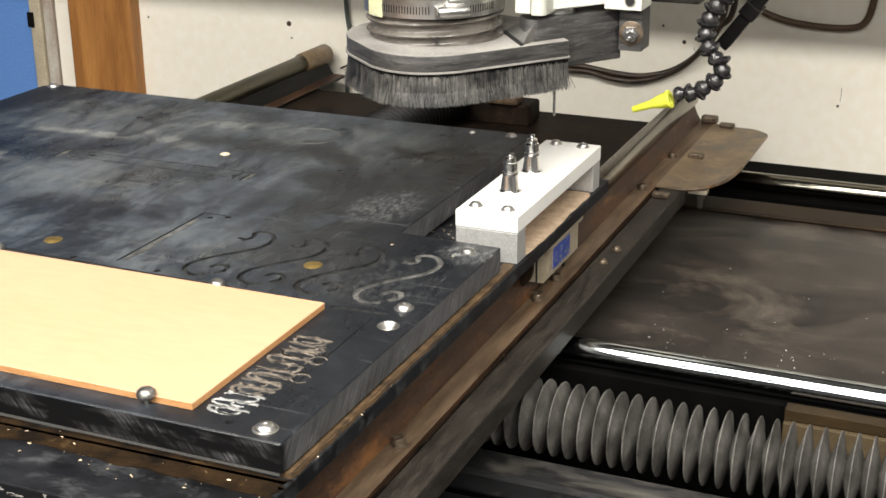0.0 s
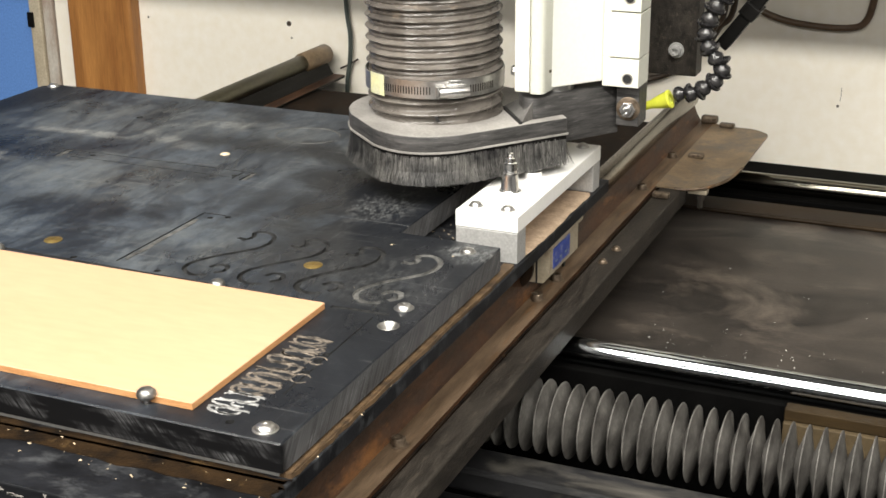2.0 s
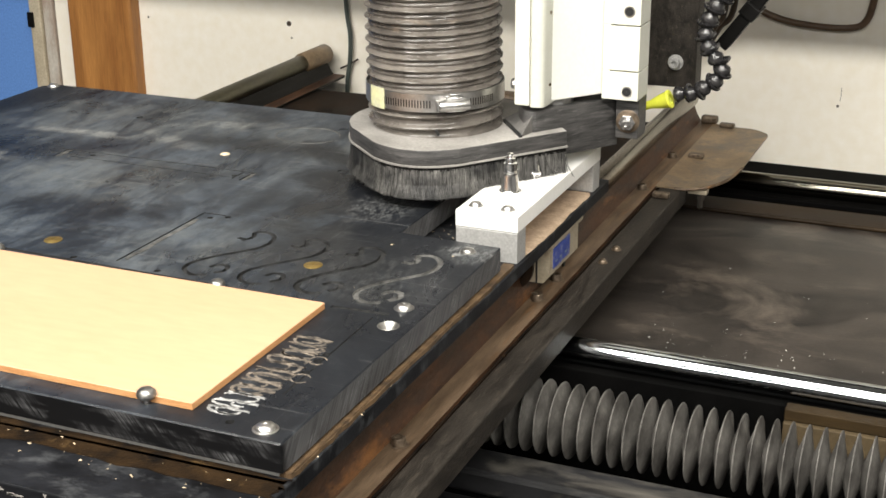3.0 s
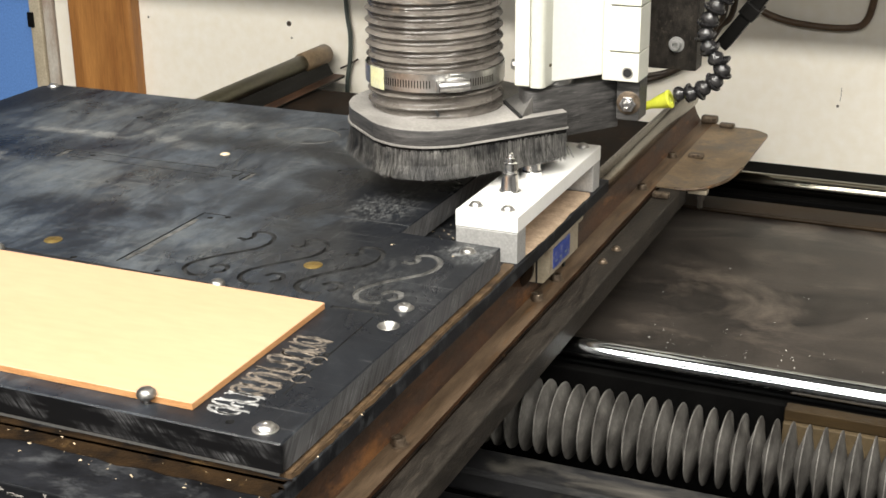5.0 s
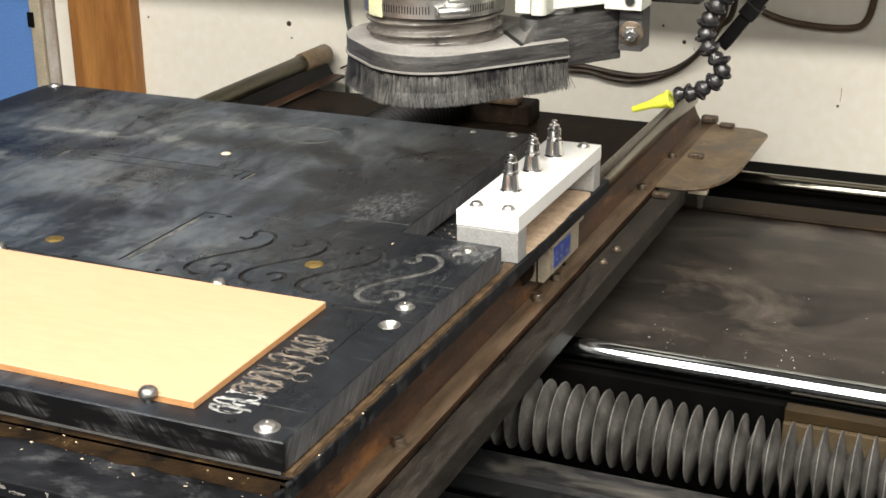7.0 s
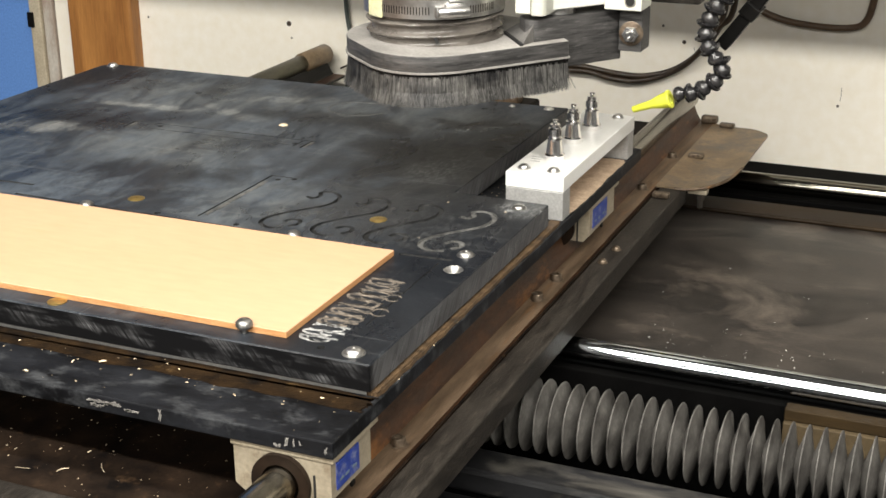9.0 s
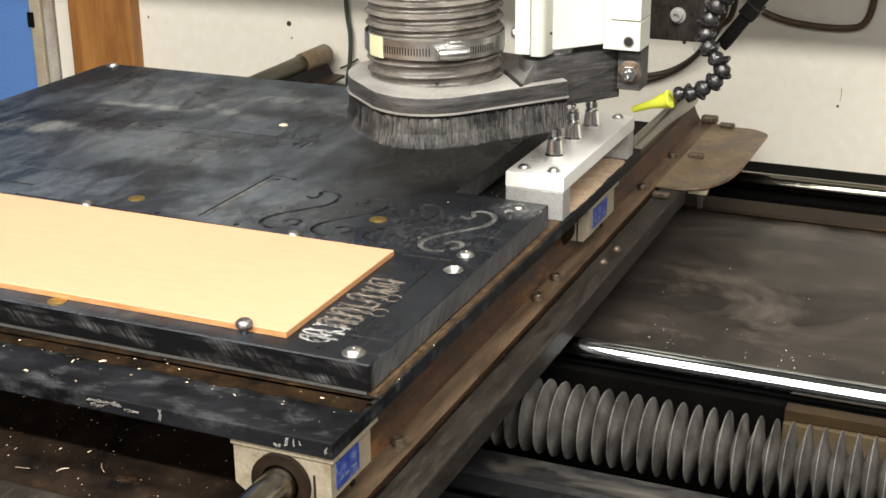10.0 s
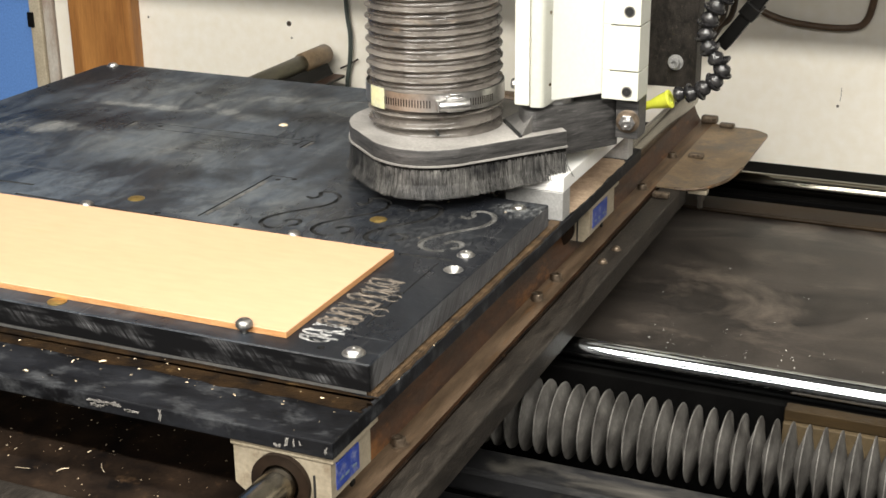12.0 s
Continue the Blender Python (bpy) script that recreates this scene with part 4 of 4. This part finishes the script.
def hpart(name, bm, mat, label="", smooth=False, parent=None):
    bmesh.ops.transform(bm, matrix=UNDO, verts=bm.verts)
    return part(name, bm, mat, parent or head_thing, label, None, smooth)


SHOE = rounded([(-0.4920, 1.0376), (-0.3858, 1.1763), (-0.4500, 1.2600), (-0.5400, 1.2850), (-0.6180, 1.1530)], [0.055, 0.0, 0.02, 0.04, 0.07], 10)
bm = prism(SHOE, 0.9925, 1.0070, 0.0012, 2)
bm.normal_update()
for f in bm.faces:
    f.material_index = 1 if f.normal.z > 0.7 else 0
shoe = hpart("dust_shoe", bm, [M_shoe, M_dust], "dark plastic dust shoe with dusty top", True)


def offset(outline, d):
    c = Vector((sum(p[0] for p in outline) / len(outline), sum(p[1] for p in outline) / len(outline)))
    out = []
    n = len(outline)
    for k in range(n):
        a, b = Vector(outline[k - 1]), Vector(outline[(k + 1) % n])
        t = (b - a).normalized()
        out.append((outline[k][0] + t.y * d, outline[k][1] - t.x * d))
    return out


hpart("shoe_rim", prism(offset(SHOE, 0.0012), 0.9912, 0.9928), M_dust, "pale rim of the shoe", False, shoe)
hpart("brush_strip", prism(offset(SHOE, -0.0008), 0.9870, 0.9912), M_black, "black brush holder strip", False, shoe)


def bristles(outline, z_top, z_low, count, seed):
    """Hairs along the outline, slightly ragged."""
    r = random.Random(seed)
    pts = [Vector((*p, 0)) for p in outline]
    n = len(pts)
    lens = [(pts[(k + 1) % n] - pts[k]).length for k in range(n)]
    total = sum(lens)
    vs, fs = [], []
    for i in range(count):
        s = r.random() * total
        k = 0
        while s > lens[k]:
            s -= lens[k]
            k += 1
        d = (pts[(k + 1) % n] - pts[k]).normalized()
        out = Vector((d.y, -d.x, 0))
        p = pts[k] + d * s - out * r.uniform(0.0005, 0.006)
        if math.hypot(p.x + 0.3858, p.y - 1.1763) < 0.019 and r.random() < 0.72:
            continue
        w = r.uniform(0.00018, 0.00042)
        lean = d * r.gauss(0, 0.0036) + out * (r.uniform(-0.002, 0.0062))
        q = p + lean
        zl = z_low + abs(r.gauss(0, 0.0012))
        m = p + lean * 0.3
        zm = z_top + (zl - z_top) * 0.55
        a = len(vs)
        vs += [(*(p - d * w).xy, z_top), (*(p + d * w).xy, z_top), (*(m + d * w).xy, zm), (*(m - d * w).xy, zm), (*(q + d * w * 0.5).xy, zl), (*(q - d * w * 0.5).xy, zl)]
        fs += [(a, a + 1, a + 2, a + 3), (a + 3, a + 2, a + 4, a + 5)]
    me = bpy.data.meshes.new("bristles")
    me.from_pydata(vs, [], fs)
    bm = bmesh.new()
    bm.from_mesh(me)
    bpy.data.meshes.remove(me)
    return bm


skirt = hpart("bristles", bristles(SHOE, 0.9885, 0.9620, 18000, 2), M_bristle, "ragged grey brush bristles", False, shoe)
skirt["kind"] = "stuff"
# Added black sheet: stands in for the shade between the inner hairs.
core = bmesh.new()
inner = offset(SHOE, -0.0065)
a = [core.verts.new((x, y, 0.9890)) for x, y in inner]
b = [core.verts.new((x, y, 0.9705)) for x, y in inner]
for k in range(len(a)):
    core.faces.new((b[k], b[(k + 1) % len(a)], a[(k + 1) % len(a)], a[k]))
hpart("brush_shade_sheet", core, M_black, "plain black sheet in place of shade inside the brush", False, shoe)

# Ribbed hose: one rib winds up the wall.
bm = bmesh.new()
RIB, SEG, PER = 0.0106, 64, 12
rings = []
rows = int(0.46 / RIB * PER)
for i in range(rows):
    z = 1.0072 + i * RIB / PER
    ring = []
    for k in range(SEG):
        a = 2 * math.pi * k / SEG
        w = 0.5 + 0.5 * math.cos(2 * math.pi * ((z - 1.0072) / RIB) - a)
        r = HR - 0.0036 + 0.0050 * w ** 2.2 + 0.0020 * (1 - w) ** 4
        if z < 1.024:
            r = HR - 0.0028 + 0.0040 * w ** 1.7
        bend = 0.0022 * math.sin((z - 1.05) * 9)
        ring.append(bm.verts.new((HX + r * math.cos(a) - bend, HY + r * math.sin(a), z)))
    rings.append(ring)
for a, b in zip(rings, rings[1:]):
    for k in range(SEG):
        bm.faces.new((a[k], a[(k + 1) % SEG], b[(k + 1) % SEG], b[k]))
hpart("dust_hose", bm, M_hose, "grey ribbed dust hose", True)
band = lathe([(HR + 0.0018, 1.0315), (HR + 0.0026, 1.0318), (HR + 0.0026, 1.0482), (HR + 0.0018, 1.0485)], 64)
bmesh.ops.transform(band, matrix=pose(HX, HY, 0), verts=band.verts)
clamp = hpart("hose_clamp", band, M_steel, "slotted steel hose clamp", True)
FRONT = math.atan2(-HY, -HX)


def on_band(angle, z, out=0.0):
    return pose(HX, HY, z) @ Matrix.Rotation(FRONT + radians(angle), 4, "Z") @ pose(HR + 0.0026 + out, 0, 0)


slot = None
for k in range(44):
    ang = -50 + k * 2.4
    if -4 < ang < 28:
        continue
    m = UNDO @ on_band(ang, 1.04)
    if slot is None:
        slot = part("clamp_slot", box(-0.0002, 0.0003, -0.0005, 0.0005, -0.0042, 0.0026, 0), M_bar, clamp, "", m)
    else:
        ob = new("clamp_slot", slot.data)
        ob.parent, ob.matrix_basis = clamp, m
bm = box(-0.001, 0.0055, -0.0075, 0.0105, -0.0075, 0.0062, 0.0015)
join(bm, rod_y(0.0048, -0.015, 0.013, 16), pose(0.005, 0.001, -0.001))
join(bm, box(0.0, 0.009, -0.0165, -0.0145, -0.006, 0.004, 0.0008))
join(bm, box(-0.001, 0.004, -0.004, 0.008, 0.006, 0.0095, 0.001))
bmesh.ops.transform(bm, matrix=on_band(14, 1.04), verts=bm.verts)
hpart("clamp_screw", bm, M_steel, "bright worm screw housing", True, clamp)
bm = bmesh.new()
tag = []
for k in range(7):
    m = on_band(-64 + k * 3.2, 1.0)
    p = m.translation + (m.to_3x3() @ Vector((0.0006, 0, 0)))
    tag.append((bm.verts.new((p.x, p.y, 1.0305)), bm.verts.new((p.x, p.y, 1.0500))))
for p, q in zip(tag, tag[1:]):
    bm.faces.new((p[0], q[0], q[1], p[1]))
hpart("yellow_tag", bm, M_tag, "worn yellow tag under the clamp", True, clamp)

notch = box(-0.0014, 0.0006, 0.0024, 0.0052, -0.0036, 0.0024, 0.0004)
bmesh.ops.transform(notch, matrix=on_band(-2, 1.0120) @ pose(0, 0, 0, 25), verts=notch.verts)
hpart("hose_notch", notch, M_hole, "dark gap at the cut rib")

# Arm of the shoe with its stud and nut.
D, N = Vector((0.574, 0.819)), Vector((0.819, -0.574))
P0 = Vector((-0.4300, 1.1340))


def arm_pt(s, n):
    q = P0 + D * s + N * n
    return (q.x, q.y)


arm = hpart("shoe_arm", prism(rounded([arm_pt(0.022, 0.0), arm_pt(0.129, 0.0), arm_pt(0.129, -0.030), arm_pt(0.034, -0.03)], [0.008, 0, 0, 0.004]), 0.9800, 1.0265, 0.0010), M_shoe, "scuffed dark plastic arm", True)
seam = box(-0.0300, 0.0300, -0.0014, 0.0014, 0.0, 0.0026, 0.0003)
bmesh.ops.transform(seam, matrix=pose(-0.4350, 1.1632, 1.0066, 0, 0, -54), verts=seam.verts)
slope = bmesh.new()
(ax, ay), (bx, by) = arm_pt(0.044, -0.0292), arm_pt(0.030, -0.0008)
foot = [(-0.4175, 1.1420, 1.0090), (bx, by, 1.0235), (ax, ay, 1.0235), (-0.4530, 1.1905, 1.0090)]
low = [slope.verts.new((px, py, 1.0066)) for px, py, pz in foot]
high = [slope.verts.new(p) for p in foot]
slope.faces.new(high)
slope.faces.new(list(reversed(low)))
for k in range(4):
    slope.faces.new((low[k], low[(k + 1) % 4], high[(k + 1) % 4], high[k]))
bmesh.ops.recalc_face_normals(slope, faces=slope.faces)
bmesh.ops.bevel(slope, geom=slope.edges[:], offset=0.0008, segments=2, affect="EDGES", profile=0.5)
hpart("gusset", slope, material("half_dusty_plastic", (0.16, 0.152, 0.142), (0.07, 0.067, 0.064), 0.65, scale=30, fine=300, bump=0.2), "half-dusty sloping gusset", True, arm)
hpart("seam", seam, M_hole, "dark open seam", False, arm)
hpart("arm_post", box(-0.3565, -0.3345, 1.2325, 1.2600, 0.9890, 1.0275, 0.0008), M_shoe, "dark plastic end block", False, arm)
STUD = pose(-0.3445, 1.2325, 1.0060, 90, 0, 8)
b = lathe([(0.0048, 0), (0.0112, 0.0), (0.0112, 0.0014), (0.0104, 0.0018), (0.0060, 0.0019)], 28)
bmesh.ops.transform(b, matrix=STUD, verts=b.verts)
hpart("washer", b, M_bolt, "steel washer", True, arm)
b = lathe([(0.0078, 0.0017), (0.0080, 0.0022), (0.0080, 0.0078), (0.0070, 0.0086), (0.0040, 0.0086)], 6)
bmesh.ops.transform(b, matrix=STUD, verts=b.verts)
hpart("nut", b, M_chrome, "hexagon nut", False, arm)
b = lathe([(0.0042, 0.008), (0.0042, 0.0130), (0.0034, 0.0138), (0.0018, 0.0138), (0.0016, 0.011), (0.0001, 0.011)], 16)
bmesh.ops.transform(b, matrix=STUD, verts=b.verts)
hpart("stud", b, M_chrome, "threaded stud", True, arm)

# Housing.
ZB, ZT2 = 1.0320, 1.48
hpart("face_plate", box(-0.4310, -0.4168, 1.1575, 1.215, ZB, ZT2, 0.0008), M_panel)
hpart("face_plate", prism(rounded([(-0.4158, 1.1565), (-0.4030, 1.1565), (-0.4010, 1.215), (-0.4158, 1.215)], [0.001, 0.006, 0, 0], 6), ZB - 0.001, ZT2, 0.0008), M_panel, "", True)
hpart("spindle_body", prism([(-0.428, 1.1800), (-0.4035, 1.1765), (-0.3672, 1.2225), (-0.3672, 1.300), (-0.428, 1.300)], ZB + 0.001, ZT2, 0.001), M_house, "white painted spindle body")
for z0, z1, s in ((ZB - 0.0025, 1.0560, 1.0378), (1.0573, 1.0986, None), (1.0999, 1.1410, 1.1124), (1.1423, ZT2, None)):
    blk = hpart("clamp_block", box(-0.3668, -0.3320, 1.2180, 1.2520, z0, z1, 0.0006), M_panel, "off-white clamp block")
    if s:
        for r, depth, mat, nm in ((0.0052, 0.0006, M_steel, "socket_ring"), (0.0040, 0.0012, M_hole, "socket")):
            b = lathe([(r, 0), (r, depth), (0.0001, depth)], 18)
            bmesh.ops.transform(b, matrix=pose(-0.3425, 1.2180, s, 90), verts=b.verts)
            hpart(nm, b, mat, "", False, blk)
hpart("clamp_core", box(-0.3663, -0.3600, 1.2184, 1.2515, ZB, ZT2, 0), M_house)
hpart("clamp_slot_floor", box(-0.3599, -0.3345, 1.2240, 1.2510, ZB, ZT2, 0), M_hole)
for z in (1.062, 1.128):
    b = lathe([(0.0016, 0), (0.0016, 0.0005), (0.0001, 0.0005)], 12)
    bmesh.ops.transform(b, matrix=pose(-0.4020, 1.172, z - 0.012, 90, 0, 70), verts=b.verts)
    hpart("small_screw", b, M_dullshaft)
b = rod_x(0.0052, -0.4385, -0.4310, 8)
bmesh.ops.transform(b, matrix=pose(0, 1.172, 1.0480), verts=b.verts)
hpart("side_bolt", b, M_steel, "side bolt")
hpart("spindle_nose", (lambda q: (bmesh.ops.transform(q, matrix=pose(SPX, SPY, 0), verts=q.verts), q)[1])(lathe([(0.014, 1.013), (0.018, 1.014), (0.018, 1.04)], 24, True)), M_steel, "steel spindle nose")
hpart("slide_plate", box(-0.3545, -0.3060, 1.335, 1.36, 1.0170, 1.48, 0.001), M_bar, "black vertical slide plate")
b = cap_screw(0.0052, 0.008)
bmesh.ops.transform(b, matrix=pose(-0.3265, 1.335, 1.0425, 90), verts=b.verts)
hpart("slide_bolt", b, M_alu, "dull socket head bolt", True)
b = pipe([(-0.452, 1.245, 1.05), (-0.450, 1.25, 1.12), (-0.450, 1.25, 1.25), (-0.449, 1.25, 1.47)], 0.0055)
hpart("air_tube", b, M_bluetube, "blue-grey air tube", True)


# ---- jointed coolant hose, cables, marks ----
loc = root("jointed_hose", pose(0, 0, 0), "black jointed plastic coolant hose with yellow nozzle", "coolant hose")


def place(points):
    return [Vector(p) for p in points]


BEADS = place([(-0.3096, 1.3, 1.0202), (-0.298, 1.3, 1.0224), (-0.2858, 1.3, 1.0302), (-0.2759, 1.3, 1.0394), (-0.2733, 1.3, 1.0501), (-0.2815, 1.3, 1.0604), (-0.2882, 1.3, 1.0719), (-0.2895, 1.3, 1.0848), (-0.2855, 1.3, 1.0991), (-0.2787, 1.3, 1.1113), (-0.2698, 1.3, 1.1225), (-0.2599, 1.3, 1.1325), (-0.2514, 1.3, 1.1466)])
SEGMENT = [(0.0050, -0.0085), (0.0068, -0.0070), (0.0076, -0.0045), (0.0072, -0.0018), (0.0052, 0.0006), (0.0050, 0.0018), (0.0070, 0.0030), (0.0092, 0.0052), (0.0097, 0.0066), (0.0095, 0.0078), (0.0082, 0.0078), (0.0074, 0.0062), (0.0050, 0.0050)]
for k in range(len(BEADS) - 1):
    d = BEADS[min(k + 1, len(BEADS) - 1)] - BEADS[max(k - 1, 0)]
    m = Matrix.Translation(BEADS[k]) @ d.to_track_quat("Z", "Y").to_matrix().to_4x4()
    part("hose_segment", lathe([(r * (1.0 + 0.02 * k), z) for r, z in SEGMENT], 20), M_joint, loc, "", m, True)
tip, back = Vector((-0.3587, 1.3, 0.9997)), Vector((-0.3211, 1.3, 1.0141))
d = back - tip
ln = d.length
noz = lathe([(0.0018, 0), (0.0031, 0), (0.0033, 0.001), (0.0044, ln * 0.50), (0.0070, ln * 0.74), (0.0080, ln * 0.90), (0.0094, ln * 0.96), (0.0090, ln), (0.0055, ln)], 24)
part("nozzle", noz, M_yellow, loc, "bright yellow cone nozzle", Matrix.Translation(tip) @ d.to_track_quat("Z", "Y").to_matrix().to_4x4(), True)
bracket = box(-0.0065, 0.0065, -0.012, 0.012, -0.050, 0.030, 0.0012)
join(bracket, box(-0.0085, 0.0085, -0.015, 0.015, -0.012, 0.002, 0.001))
part("hose_bracket", bracket, M_black, loc, "black tilted mounting bracket", pose(-0.2535, 1.345, 1.1020, 0, 36, 0))


def cable(name, pts, r, label, mat=M_cable):
    return tagged(part(name, pipe(pts, r), mat, None, "", None, True), label, "cable")


cable("wall_cable", [(-0.3717, 1.8587, 1.0389), (-0.3562, 1.8845, 1.0027), (-0.3201, 1.8897, 0.9852), (-0.2705, 1.8897, 0.979), (-0.2292, 1.8897, 0.98), (-0.2107, 1.8897, 0.9893), (-0.2024, 1.8897, 1.0182), (-0.1962, 1.8897, 1.0802), (-0.1962, 1.8897, 1.4106)], 0.0048, "brown cable looped along the wall",
      material("brown_rubber", (0.12, 0.07, 0.035), (0.06, 0.035, 0.02), 0.4, scale=30))
cable("black_cable", [(-0.6402, 1.8897, 0.8977), (-0.5989, 1.8897, 0.8977), (-0.5473, 1.8897, 0.8915), (-0.506, 1.8897, 0.8915), (-0.4647, 1.8897, 0.9039), (-0.4285, 1.8845, 0.9318), (-0.3976, 1.8587, 0.9731), (-0.3717, 1.838, 1.0402), (-0.35, 1.7, 1.4)], 0.0042, "dark cable sagging along the wall")
cable("black_cable", [(-0.6402, 1.8886, 0.8905), (-0.5886, 1.8886, 0.8905), (-0.5576, 1.8886, 0.8843), (-0.5163, 1.8886, 0.8833), (-0.4698, 1.8886, 0.8988), (-0.4337, 1.8793, 0.9266), (-0.4027, 1.8484, 0.9731), (-0.3821, 1.8277, 1.0402), (-0.36, 1.69, 1.4)], 0.0040, "dark cable sagging along the wall")
cable("wall_lead", [(-0.983, 1.8897, 1.2984), (-0.981, 1.8897, 0.9886), (-0.9748, 1.8897, 0.9163), (-0.9768, 1.8897, 0.875), (-0.983, 1.8897, 0.8234), (-0.981, 1.8897, 0.6788)], 0.0035, "dark green lead hanging down the wall",
      material("green_lead", (0.06, 0.075, 0.065), (0.04, 0.05, 0.045), 0.5, scale=30))
cable("loose_wire", [(-0.9950, 1.8930, 0.8610), (-0.9790, 1.8900, 0.8690), (-0.9640, 1.8930, 0.8780)], 0.0014, "short thin dark wire end on the wall")
for x0, z0, x1, z1 in ((-0.2345, 0.896, -0.2352, 0.877), (-0.4400, 0.936, -0.4365, 0.921), (-1.3400, 0.985, -1.3385, 0.972)):
    line = pipe([(x0, 1.8998, z0), ((x0 + x1) / 2 + 0.0006, 1.8998, (z0 + z1) / 2), (x1, 1.8998, z1)], 0.00035, 6, 3)
    tagged(part("wall_scratch", line, M_cable), "thin dark scratch in the white wall", "wall mark")
for x, z, r in ((-1.088, 0.9235, 0.0045), (-1.084, 0.901, 0.0016), (-1.353, 0.916, 0.0018), (-0.485, 0.963, 0.002), (-0.454, 0.942, 0.003), (-0.2375, 0.870, 0.002)):
    b = lathe([(r, 0), (r * 0.8, 0.0012), (0.0001, 0.0014)], 9)
    tagged(part("wall_chip", b, M_cable, None, "", pose(x, 1.8999, z, 90)), "small dark chip in the white wall", "wall mark")


# ---- what moves ----
def ramp(t0, t1, a, b):
    n = 10
    return [(t0 + (t1 - t0) * k / n, a + (b - a) * k / n) for k in range(n + 1)]


HEAD_Z = ramp(0.0, 2.325, LIFT, 0.0) + [(3.0, 0.0), (4.0, 0.0)] + ramp(4.515, 6.84, 0.0, LIFT) + [(7.5, LIFT), (8.4, LIFT)] + ramp(8.955, 11.28, LIFT, 0.0) + [(11.6, 0.0), (12.0, 0.0)]
TABLE_Y = [(0.0, 0.0), (3.0, 0.0), (6.0, 0.0)] + ramp(6.95, 8.65, 0.0, TRAVEL) + [(10.0, TRAVEL), (12.0, TRAVEL)]


def motions():
    walk(head_thing, [(t, pose(SPX, SPY, z)) for t, z in HEAD_Z])
    for ob in RIDERS + TOOLS[:2]:
        p = ob.location.copy()
        walk(ob, [(t, pose(p.x, p.y + y, p.z)) for t, y in TABLE_Y])
    p = TOOLS[2].location.copy()
    carried = [(t, pose(p.x, p.y, p.z + z)) for t, z in HEAD_Z if t < 2.33]
    walk(TOOLS[2], carried + [(t, pose(p.x, p.y + y, p.z)) for t, y in TABLE_Y if t > 2.33])


motions()
